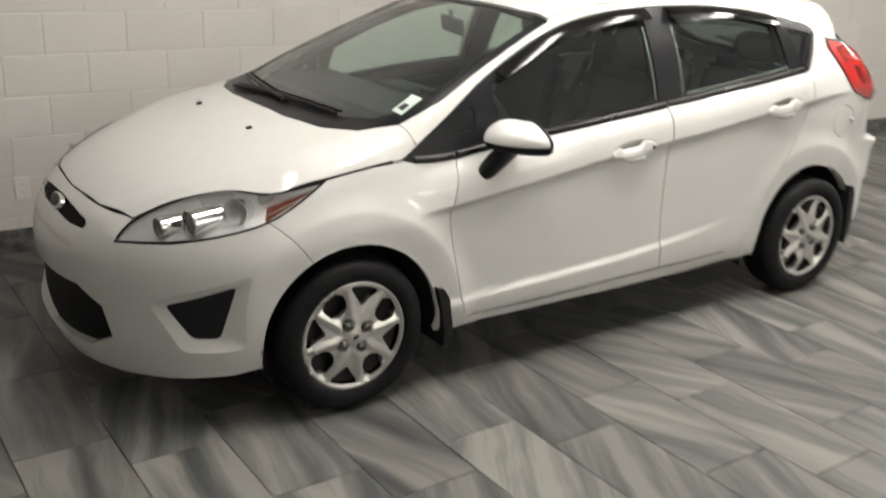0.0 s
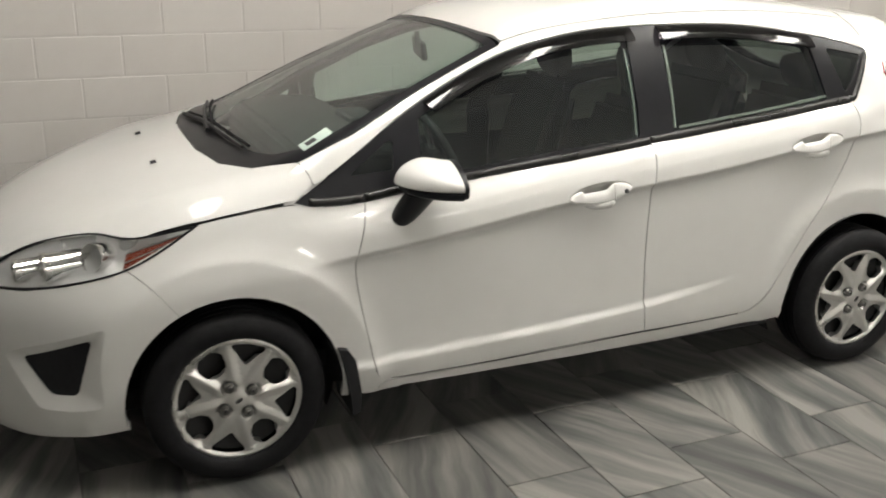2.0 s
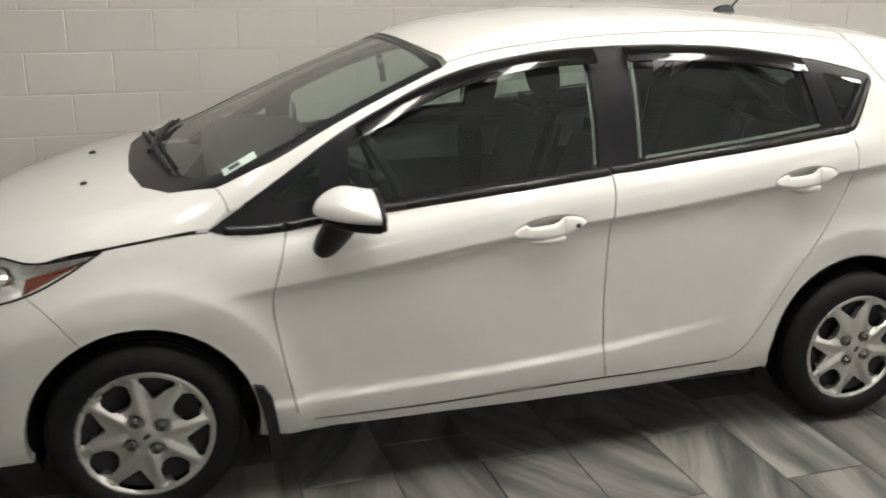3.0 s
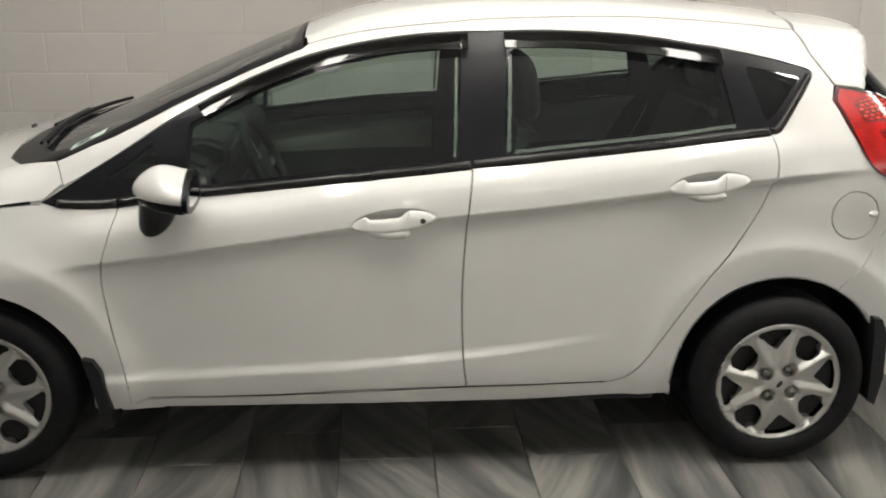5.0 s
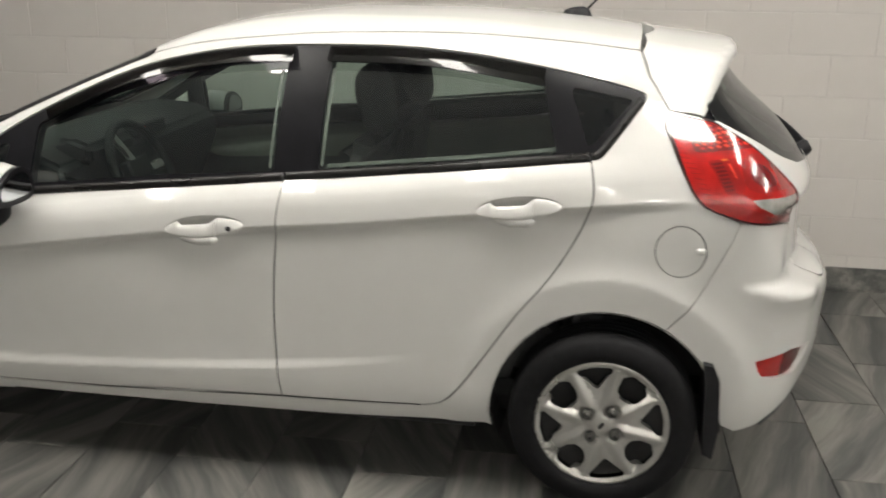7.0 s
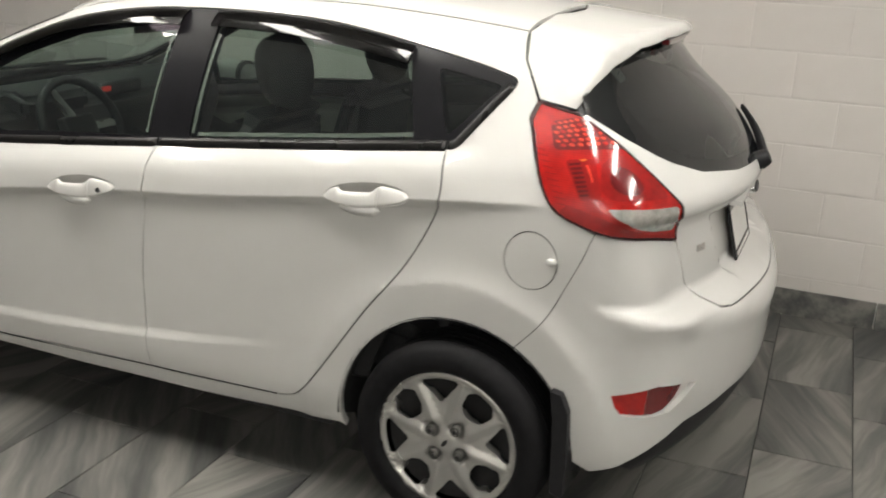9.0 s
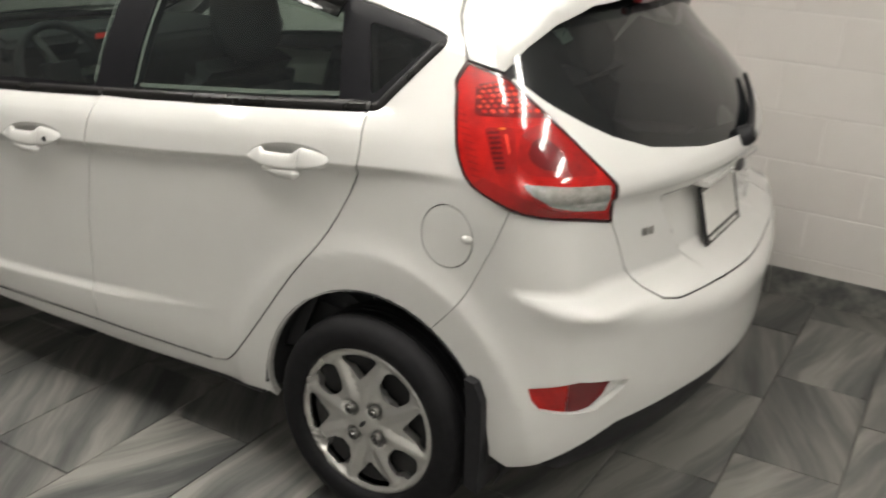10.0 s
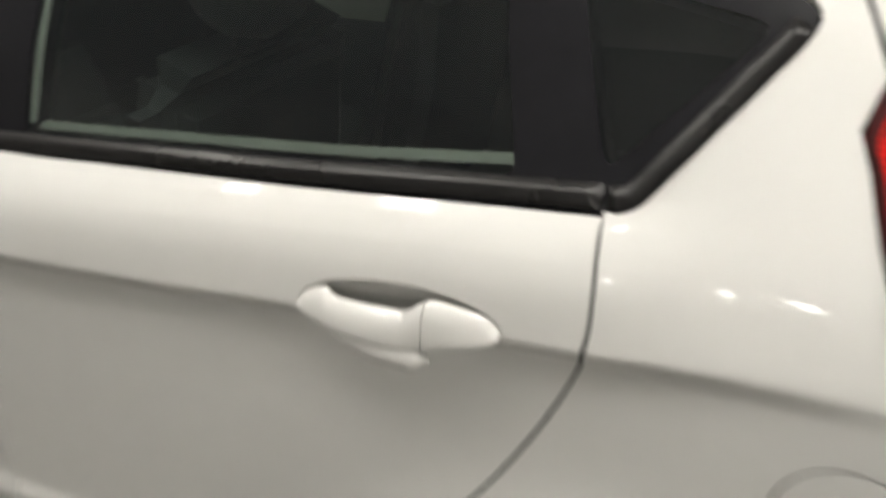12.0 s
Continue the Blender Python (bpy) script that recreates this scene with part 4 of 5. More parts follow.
def seat(cy, x0, rear=False):
    nm = "rear_seat" if rear else "front_seat"
    w = .30 if rear else .25
    cush = loft_y([(x0, .36), (x0 - .02, .48), (x0 + .05, .54), (x0 + .42, .50), (x0 + .50, .46), (x0 + .50, .34)], cy - w, cy + w, FABRIC, nm, car, .035, "dark grey cloth seat")
    bx = x0 + .44
    loft_y([(bx, .46), (bx + .03, .62), (bx + .10, .85), (bx + .16, 1.02), (bx + .20, 1.055), (bx + .265, 1.03), (bx + .24, .80), (bx + .17, .50), (bx + .10, .40)], cy - w, cy + w, FABRIC, "seat_back", cush, .068)
    hz, hx = (1.055, bx + .20) if rear else (1.075, bx + .205)
    tall = .085 if rear else .118
    bm = bmesh.new()
    rings = []
    for i in range(13):
        v = -1 + 2 * i / 12
        k = max(.02, 1 - abs(v) ** 3.2) ** .5
        wide = .135 if v > 0 else .135 + .02 * v
        rings.append([bm.verts.new((hx + .03 - .02 * v + .052 * k * math.copysign(abs(math.cos(q)) ** .8, math.cos(q)), cy + wide * k * math.copysign(abs(math.sin(q)) ** .7, math.sin(q)), hz + tall * (.72 + v))) for q in (math.pi * j / 12 for j in range(24))])
    for p, q in zip(rings, rings[1:]):
        for k in range(24):
            bm.faces.new((p[k], p[(k + 1) % 24], q[(k + 1) % 24], q[k]))
    bm.faces.new(rings[0]); bm.faces.new(rings[-1])
    bmesh.ops.recalc_face_normals(bm, faces=bm.faces)
    part("headrest", bm, FABRIC, cush, smooth=True)
    for d in (-.06, .06):
        part("headrest_post", tube([(hx + .03, cy + d, hz - .06), (hx + .03, cy + d, hz + .03)], .006, 8), CHROME, cush, smooth=True)


for s in (-1, 1):
    seat(.355 * s, 1.02)
    seat(.34 * s, 1.86, True)
loft_y([(2.48, .80), (2.48, .835), (2.85, .86), (2.85, .83)], -.58, .58, DASH, "parcel_shelf", car, .008)
loft_y([(.3, .24), (.3, .30), (2.9, .30), (2.9, .24)], -.60, .60, DASH, "cabin_floor", car)
roof_in = mirrored([(1.05, 0), (1.06, -.45), (1.20, -.50), (1.7, -.50), (2.3, -.50), (2.50, -.46), (2.52, 0)])
panel("headliner", roof_in, Top, LINER, car, offset=-.035, depth=0, both=False, step=.08)
for name, lo_, hi_, mat in (("door_trim_lower", (.36, .36), (.70, .74), DASH), ("door_trim_upper", (.70, .74), (.86, .955), TRIM_GREY)):
    panel(name, [(.50, lo_[0]), (1.44, lo_[1]), (1.44, hi_[1]), (.50, hi_[0])], Side, mat, front_door, offset=-.075, depth=-.01, step=.08, label="inner door trim")
    panel(name, [(1.56, lo_[1]), (2.20, lo_[1]), (2.36, hi_[1] + .05), (1.56, hi_[1])], Side, mat, rear_door, offset=-.075, depth=-.01, step=.08, label="inner door trim")
panel("window_frame_inner", FRAME, Side, DASH, car, holes=[[(.34, .895), (.585, 1.05), (.612, .905)], FRONT_PANE, REAR_PANE, QUARTER_PANE], offset=-.045, gap=.004, depth=-.03, step=.05)
bm = bmesh.new(); box(bm, .0, .022, -.115, .115, -.035, .035, .012, 3)
ob = part("inside_mirror", bm, DASH, car, "dark inside rear-view mirror", smooth=True); ob.matrix_basis = Matrix.Translation((.90, 0, 1.235)) @ Matrix.Rotation(radians(-8), 4, "Y") @ Matrix.Rotation(radians(-12), 4, "Z")
part("mirror_stalk", tube([(.905, 0, 1.24), (.90, 0, 1.30)], .010, 8), DASH, car, smooth=True)

# fuel flap
flap = panel("fuel_flap", FLAP, Side, PAINT, car, gap=.0032, depth=.008, both=False)[0]
bm = bmesh.new()
bmesh.ops.create_uvsphere(bm, u_segments=14, v_segments=8, radius=1, matrix=Matrix.Translation((2.738, -.786, .824)) @ Matrix.Diagonal((.015, .012, .0105, 1)))
part("finger_tab", bm, PAINT, flap, smooth=True)
sheet(*lay(FLAP, Side, gap=-.01, offset=-.014), DARK, "flap_recess", car)
panel("closing_plate", [(2.60, .73), (2.77, .73), (2.77, .91), (2.60, .91)], Side, DARK, car, offset=-.03, depth=0)


# door handles: a bow over an oval dish
def handle(door, cx, cz, keyed, flip):
    P, N, F = lay(dish(cx, cz, 1.03), Side, step=.012)
    u = (P[:, 0] - cx) / .124
    v = (P[:, 2] - cz - .088 * (P[:, 0] - cx)) / .036
    deep = -.030 * np.clip(1 - u ** 2 - v ** 2, 0, 1) ** .6
    D = P + N * deep[:, None]
    dx = np.stack([N[:, 0] + .5 * u * .3, N[:, 1], N[:, 2] - .9 * np.clip(-v, -1, 1) * (-1)], 1)
    sheet(D, dx / np.linalg.norm(dx, axis=1)[:, None], F, PAINT, "handle_dish", door, 0, "", flip)
    base = cast(np.array([[cx, -1.15, cz]]), np.array([[0., 1., 0.]]), 1.1, body)[0]
    s = -1 if flip else 1

    def loft(u0, u1, n):
        """The grip between two stations: full height at the ends, lowered over the finger hollow."""
        bm = bmesh.new()
        rings = []
        for i in range(n + 1):
            u = u0 + (u1 - u0) * i / n
            x = cx + .122 * u
            end = max(1e-3, 1 - abs(u) ** 1.75)
            low = float(step01(-.70, -.56, u) * (1 - step01(.10, .42, u)))
            hi = .0335 * end ** .55 * (1 - low) + .0115 * low
            lo = -.0285 * end ** .55
            zc, hh = cz + .088 * .122 * u + (hi + lo) / 2, (hi - lo) / 2
            th = .0085 * end ** .45 + .001
            yo = base[1] - .001 - .0135 * (1 - abs(u) ** 2.2) + .05 * (x - cx)
            ring = []
            for k in range(20):
                a = 2 * math.pi * k / 20
                c, q = math.cos(a), math.sin(a)
                ring.append(bm.verts.new((x, s * (yo - th * math.copysign(abs(c) ** .8, c) + .006 * q), zc + hh * math.copysign(abs(q) ** .75, q))))
            rings.append(ring)
        for a, b in zip(rings, rings[1:]):
            for k in range(20):
                bm.faces.new((a[k], a[(k + 1) % 20], b[(k + 1) % 20], b[k]))
        bm.faces.new(rings[0]); bm.faces.new(rings[-1])
        bmesh.ops.recalc_face_normals(bm, faces=bm.faces)
        return bm

    bow = part("handle_bow", loft(-1, .345, 34), PAINT, door, "painted pull handle", smooth=True)
    cap = part("handle_cap", loft(.357, 1, 18), PAINT, door, smooth=True)
    bm = bmesh.new()
    rings = []
    for i in range(23):
        u = i / 22
        full = max(.02, min(1, u / .45, (1 - u) / .14)) ** .5
        x = cx - .072 + .120 * u
        y0 = base[1] - .015
        zc = cz - .034 - .004 * math.sin(math.pi * u) + .02 * (x - cx)
        rings.append([bm.verts.new((x, s * (y0 - .012 * full * math.cos(q)), zc + .0150 * full * math.sin(q))) for q in (math.pi * k / 6 for k in range(12))])
    for a, b in zip(rings, rings[1:]):
        for k in range(12):
            bm.faces.new((a[k], a[(k + 1) % 12], b[(k + 1) % 12], b[k]))
    bm.faces.new(rings[0]); bm.faces.new(rings[-1])
    bmesh.ops.recalc_face_normals(bm, faces=bm.faces)
    part("handle_lip", bm, PAINT, door, smooth=True)
    if keyed:
        bm = lathe([(.0001, -.003), (.006, -.003), (.0072, .0), (.0085, .002)], 16)
        kx = cx + .086
        ob = part("key_lock", bm, STEEL, door, "dark key lock", smooth=True)
        ob.location = (kx, s * (base[1] - .029 + .05 * (kx - cx)), cz + .088 * (kx - cx) - .002)
        ob.rotation_euler = (0, 0, 0 if not flip else math.pi)


for side, flip in ((0, False), (1, True)):
    handle(front_door[side], *HANDLES[0], not flip, flip)
    handle(rear_door[side], *HANDLES[1], False, flip)

# smoked rain deflectors over the windows
def strip(x0, x1, drop, n=18):
    xs = np.linspace(x0, x1, n)
    t = [float(np.interp(x, [p[0] for p in DLO_TOP], [p[1] for p in DLO_TOP])) for x in xs]
    return [(x, z - .006) for x, z in zip(xs, t)], [(x, z - drop) for x, z in zip(xs, t)]


for door, x0, x1 in ((front_door, .675, 1.495), (rear_door, 1.605, 2.268)):
    hi, lo = strip(x0, x1, .058)
    if x0 < 1:
        lo = [(x + .03 * (1 - i / 17), z + .016 * (1 - i / 17)) for i, (x, z) in enumerate(lo)]
    hi_flat = [Side.flat(p) for p in hi]

    def bulge(q):
        v = np.clip(from_edge(q, hi_flat + hi_flat[::-1]) / .052, 0, 1)
        return .003 + .021 * np.sin(v * math.pi / 2) ** .8

    reshaped("rain_deflector", rounded(hi + lo[::-1], .006, 2), Side, SMOKED, door, bulge, step=.009, depth=.006, label="smoked acrylic rain deflector")


# door mirrors
def door_mirror(parent, s):
    def ring(bm, t, x, grow=1.0, mid=.926, rise=.092, low=.027, drop=0.0):
        """One upright section of the housing: flat below, arched above, lower towards the tip."""
        f = (1 - (1 - t) ** 2.4) ** .55 if t > 0 else .02
        cy, wy = -.835 - .058 * t, .098 * f * grow
        out = []
        for k in range(40):
            q = 2 * math.pi * k / 40
            c, h = math.cos(q), math.sin(q)
            y = cy + wy * math.copysign(abs(c) ** .72, c)
            tip = max(0, (cy + .02 - y) / .098)
            up_ = rise * f * abs(h) ** .85 * (1 - .38 * tip ** 1.3 - .22 * float(step01(.4, 1, t)))
            out.append(bm.verts.new((x, s * y, mid - drop + (up_ if h > 0 else -low * f * abs(h) ** .45))))
        return out

    def housing(stations, cap=True, **kw):
        bm = bmesh.new()
        rings = [ring(bm, t, x, **kw) for t, x in stations]
        for p, q in zip(rings, rings[1:]):
            for k in range(40):
                bm.faces.new((p[k], p[(k + 1) % 40], q[(k + 1) % 40], q[k]))
        bm.faces.new(rings[0])
        if cap:
            bm.faces.new(rings[-1])
        bmesh.ops.recalc_face_normals(bm, faces=bm.faces)
        return bm

    ts = [(i / 14) ** 1.5 for i in range(15)]
    part("mirror_shell", housing([(t, .513 + .168 * t) for t in ts], grow=1.0, low=.016, rise=.086), PAINT, parent, "white mirror cap", smooth=True)
    part("mirror_base", housing([(t, .522 + .160 * t) for t in ts[3:]], mid=.911, rise=.004, low=.030, grow=.985), BLACK_SATIN, parent, "black mirror underside", smooth=True)
    part("mirror_rim", housing([(1, .6805), (1, .694), (1, .698)], cap=True, grow=.975, low=.043, rise=.088), BLACK_SATIN, parent, smooth=True)
    part("mirror_glass", housing([(1, .6985), (1, .6995)], cap=True, grow=.80, rise=.066, low=.024), MIRROR, parent, "mirror glass")
    bm = bmesh.new()
    rings = []
    for i in range(9):
        t = i / 8
        full = (1 - (1 - t) ** 4 * .93) ** .5
        cx, cy, cz = .543 + .050 * t, -.788 - .080 * t ** 1.4, .772 + .125 * t
        rx, rz = (.047 + .010 * t) * full, .024
        rings.append([bm.verts.new((cx + rx * math.cos(a), s * (cy - .036 * full * math.sin(a)), cz + rz * math.sin(a) * (-.35))) for a in (2 * math.pi * k / 18 for k in range(18))])
    for a, b in zip(rings, rings[1:]):
        for k in range(18):
            bm.faces.new((a[k], a[(k + 1) % 18], b[(k + 1) % 18], b[k]))
    bm.faces.new(rings[0]); bm.faces.new(rings[-1])
    bmesh.ops.recalc_face_normals(bm, faces=bm.faces)
    part("mirror_foot", bm, BLACK_SATIN, parent, "black mirror foot", smooth=True)


door_mirror(front_door[0], 1)
door_mirror(front_door[1], -1)


# wheels with eight-opening silver covers
def wheel(name):
    w = new(name)
    w.parent = car
    half = [(.198, -.060), (.204, -.084), (.213, -.092), (.230, -.0965), (.248, -.095), (.264, -.089), (.2745, -.079), (.2805, -.068), (.2832, -.056)]
    tread = [(.2837, -.050), (.277, -.049), (.277, -.043), (.2842, -.042), (.2847, -.018), (.278, -.017), (.278, -.010), (.285, -.009)]
    prof = half + tread
    part("tyre", lathe(prof + [(r, -h) for r, h in prof[::-1]], 72), RUBBER, w, "black rubber tyre", smooth=True)
    bm = lathe([(.0005, -.030), (.12, -.030), (.15, -.045), (.185, -.05), (.186, .06)], 40)
    part("rim", bm, DARK, w, smooth=True)

    def high(x, y):
        r = np.hypot(x, y)
        a = np.arctan2(y, x)
        ray = np.abs(((a / (math.pi / 4) + .5) % 1) - .5) * (math.pi / 4) * r
        h = .074 + .016 * (1 - (r / .2) ** 2) + .007 * step01(.176, .186, r) - .010 * step01(.192, .2, r)
        arm = np.abs(((a - math.pi / 8) / (math.pi / 4) + .5) % 1 - .5) * (math.pi / 4) * r
        ridge = np.clip(1 - (np.sqrt(arm * arm + 1e-5) - .003) / .020, 0, 1) * step01(.03, .075, r) * (1 - step01(.170, .180, r))
        quarter_ = np.abs((a / (math.pi / 2) + .5) % 1 - .5) * (math.pi / 2)
        near = np.hypot(r * np.cos(quarter_) - .052, r * np.sin(quarter_))
        return h - .007 * step01(.015, .05, r) * (1 - step01(.168, .178, r)) + .0085 * ridge - .013 * (1 - step01(.0165, .0235, near))

    holes = []
    for k in range(4):
        b = math.pi / 2 * k
        hexa = [(.175, -.022), (.175, .022), (.150, .044), (.114, .034), (.097, .012), (.097, -.012), (.114, -.034), (.150, -.044)]
        tri = [(.171, -.048), (.1775, 0), (.171, .048), (.160, .052), (.138, .028), (.112, .004), (.112, -.004), (.138, -.028), (.160, -.052)]
        for shape, turn in ((rounded(hexa, .006, 2), b), (rounded(tri, .006, 2), b + math.pi / 4)):
            c, s_ = math.cos(turn), math.sin(turn)
            holes.append([(r * c - t * s_, r * s_ + t * c) for r, t in shape])
    disc = [(.2 * math.cos(a), .2 * math.sin(a)) for a in np.linspace(0, 2 * math.pi, 73)[:-1]]
    poly = keyholed(disc, holes)
    lines = list(map(float, np.arange(-.2051, .21, .0068)))
    pts, faces = gridded(poly, lines, lines)
    q = np.array(pts)
    e = 5e-4
    gx, gy = (high(q[:, 0] + e, q[:, 1]) - high(q[:, 0] - e, q[:, 1])) / (2 * e), (high(q[:, 0], q[:, 1] + e) - high(q[:, 0], q[:, 1] - e)) / (2 * e)
    N = np.stack((-gx, -np.ones(len(q)), -gy), 1)
    N[:, 0], N[:, 2] = -gx, -gy
    N = N / np.linalg.norm(N, axis=1)[:, None]
    P = np.stack((q[:, 0] * 1.045, -high(q[:, 0], q[:, 1]), q[:, 1] * 1.045), 1)
    sheet(P, N, faces, SILVER, "wheel_cover", w, .026, "silver plastic wheel cover")
    for k in range(4):
        a = math.pi / 2 * k
        bm = lathe([(.0001, -.101), (.006, -.101), (.0075, -.0985), (.0095, -.090), (.0105, -.098), (.0140, -.0975), (.0160, -.094), (.0165, -.07)], 6 * 4)
        ob = part("wheel_nut", bm, NUT, w, "grey steel wheel nut", smooth=True)
        ob.location = (.052 * math.cos(a), .004, .052 * math.sin(a))
        bm = lathe([(.0001, -.1015), (.005, -.1015), (.0062, -.099), (.0064, -.09)], 12)
        ob = part("nut_socket", bm, STEEL, w, "dark nut end", smooth=True)
        ob.location = (.052 * math.cos(a), .004, .052 * math.sin(a))
    bm = lathe([(.0001, -.094), (.010, -.094), (.012, -.080)], 20)
    bmesh.ops.scale(bm, vec=(1.25, 1, .55), verts=bm.verts)
    part("centre_badge", bm, STEEL, w, smooth=True)
    return w


front_wheel = wheel("front_wheel")
TRACK = .737
spots = [("front_wheel", 0.0, -1, 31), ("front_wheel", 0.0, 1, 12), ("rear_wheel", WB, -1, 54), ("rear_wheel", WB, 1, 40)]
for i, (nm, x, s, deg) in enumerate(spots):
    m = Matrix.Translation((x, s * TRACK, .273)) @ (Matrix.Identity(4) if s < 0 else Matrix.Rotation(math.pi, 4, "Z")) @ Matrix.Rotation(-radians(deg), 4, "Y")
    if i == 0:
        front_wheel.matrix_basis = m
    else:
        copy_thing(front_wheel, m).name = nm

# wheel arches, mud flaps, floor pan
for s in (-1, 1):
    for (cx, cz, r) in (ARCH_F, ARCH_R):
        bm = bmesh.new()
        A = arc(cx, cz, r + .006, -24, 204, 30)
        ys = [s * .800, s * .70, s * .46]
        rows = [[bm.verts.new((x, y if z > cz - .05 else s * min(abs(y), .70), z)) for x, z in A] for y in ys]
        for a, b in zip(rows, rows[1:]):
            for i in range(len(A) - 1):
                bm.faces.new((a[i], a[i + 1], b[i + 1], b[i]))
        bm.faces.new(rows[-1])
        part("arch_liner", bm, DARK, car)
    for prof, y0 in (([(.318, .405), (.348, .398), (.372, .36), (.389, .25), (.390, .172), (.362, .160), (.354, .24), (.337, .33)], .856),
                     ([(2.772, .492), (2.800, .487), (2.822, .44), (2.830, .29), (2.821, .184), (2.790, .204), (2.786, .327), (2.782, .42)], .822)):
        bm = bmesh.new()
        a = [bm.verts.new((x, s * (y0 - (.012 if z < .2 else 0)), z)) for x, z in prof]
        b = [bm.verts.new((x, s * .655, z)) for x, z in prof]
        for i in range(len(prof)):
            j = (i + 1) % len(prof)
            bm.faces.new((a[i], a[j], b[j], b[i]))
        bm.faces.new(a); bm.faces.new(b[::-1])
        bmesh.ops.recalc_face_normals(bm, faces=bm.faces)
        part("mud_flap", bm, BLACK_TRIM, car, "black rubber mud flap", smooth=True)
bm = bmesh.new(); box(bm, -.62, 2.70, -.56, .56, .165, .24, .02, 2); part("floor_pan", bm, DARK, car)
for s in (-1, 1):
    bm = bmesh.new(); box(bm, .40, 2.10, *sorted((s * .60, s * .765)), .20, .24, .01, 2)
    part("sill_pan", bm, DARK, car)
bm = bmesh.new(); box(bm, 2.825, 2.850, -.13, .13, 1.312, 1.328, .005, 2)
part("brake_light", bm, DARK_RED, tailgate, "dark red high brake light")
INNER = [(.30, .84)] + [(x, z - .004) for x, z in BELT[2:]] + [(2.5, 1.1), (2.6, 1.0), (2.70, .62)] + arc(*ARCH_R, 61, 190) + [(2.12, .225), (.46, .225), (.40, .24)] + arc(*ARCH_F, 0, 70)
panel("inner_skin", INNER, Side, DARK, car, offset=-.010, depth=0, step=.05, holes=[dish(*q, 1.12) for q in HANDLES] + [[(x + .01 * (x - 2.68), z) for x, z in FLAP]])
panel("door_core", [(.5, .62), (1.44, .68), (2.36, .80), (2.36, .98), (1.44, .92), (.5, .84)], Side, DARK, car, offset=-.05, depth=0, step=.06)
panel("nose_backing", mirrored(BUMPER), NOSE, DARK, car, offset=-.07, gap=.03, depth=0, both=False, step=.06)

# nose and tail details
def oval(parent, at, aim, w, h, rim_mat, face_mat, name="badge"):
    m = Matrix.Translation(at) @ Vector(aim).to_track_quat("Z", "Y").to_matrix().to_4x4()
    for r, mat, nm, up_ in ((1.0, rim_mat, name, .0), (.84, face_mat, name + "_face", .0035)):
        bm = lathe([(.0001, .006 + up_), (.75 * r, .006 + up_), (.95 * r, .004 + up_), (r, 0), (r, -.012)], 32, "z")
        bmesh.ops.scale(bm, vec=(w / 2, h / 2, 1), verts=bm.verts)
        ob = part(nm, bm, mat, parent, smooth=True)
        ob.matrix_basis = m


front_badge_at = on_nose = cast(np.array([[-1.5, 0, .658]]), np.array([[1., 0., 0.]]), 1.4, body)[0]
oval(bumper, tuple(front_badge_at + (-.004, 0, 0)), (-.80, 0, .45), .135, .056, CHROME, STEEL)
oval(tailgate, (3.128, 0.0, .905), (1, 0, .15), .10, .042, CHROME, STEEL)
for s in (-1, 1):
    n = cast(np.array([[-.145, s * .262, 1.7]]), np.array([[0., 0., -1.]]), 1.3, body)[0]
    bm = bmesh.new(); box(bm, -.010, .010, -.009, .009, -.002, .008, .003, 2)
    ob = part("washer_jet", bm, BLACK_TRIM, hood[0], "black washer jet", smooth=True); ob.location = tuple(n); ob.rotation_euler = (0, radians(-14), 0)

# number plate frame on the tailgate
tilt = Matrix.Translation((3.096, .0, .788)) @ Matrix.Rotation(radians(-15), 4, "Y")
bm = bmesh.new()
for y0, y1, z0, z1 in ((-.158, .158, .062, .080), (-.158, .158, -.082, -.056), (-.158, -.146, -.056, .062), (.146, .158, -.056, .062)):
    box(bm, -.004, .005, y0, y1, z0, z1, .002, 1)
ob = part("plate_frame", bm, BLACK_GLOSS, tailgate, "black number plate frame"); ob.matrix_basis = tilt
bm = bmesh.new(); box(bm, -.003, .002, -.147, .147, -.057, .063)
ob = part("plate_insert", bm, PLATE, tailgate, "blank pale plate insert"); ob.matrix_basis = tilt
bm = bmesh.new()
for k in range(9):
    box(bm, .0052, .0062, -.13 + .029 * k, -.13 + .029 * k + .021, -.0735, -.0625)
ob = part("dealer_bars", bm, PLATE, tailgate, "pale lettering bars"); ob.matrix_basis = tilt
bm = bmesh.new()
for k in range(2):
    box(bm, -.001, .003, -.022 + .024 * k, -.002 + .024 * k, -.010, .010, .001, 1)
ob = part("trim_badge", bm, CHROME, tailgate, "small chrome trim badge"); ob.matrix_basis = Matrix.Translation((3.050, -.462, .826)) @ Matrix.Rotation(radians(-18), 4, "Z") @ Matrix.Rotation(radians(-6), 4, "Y")
# handle ledge over the plate
bm = bmesh.new(); box(bm, 3.085, 3.122, -.24, .24, .893, .910, .006, 2)
part("gate_handle", bm, PAINT, tailgate, smooth=True)

# rear wiper
def on_rear(y, z):
    return float(cast(np.array([[3.6, y, z]]), np.array([[-1., 0., 0.]]), 1.4, body)[0][0])


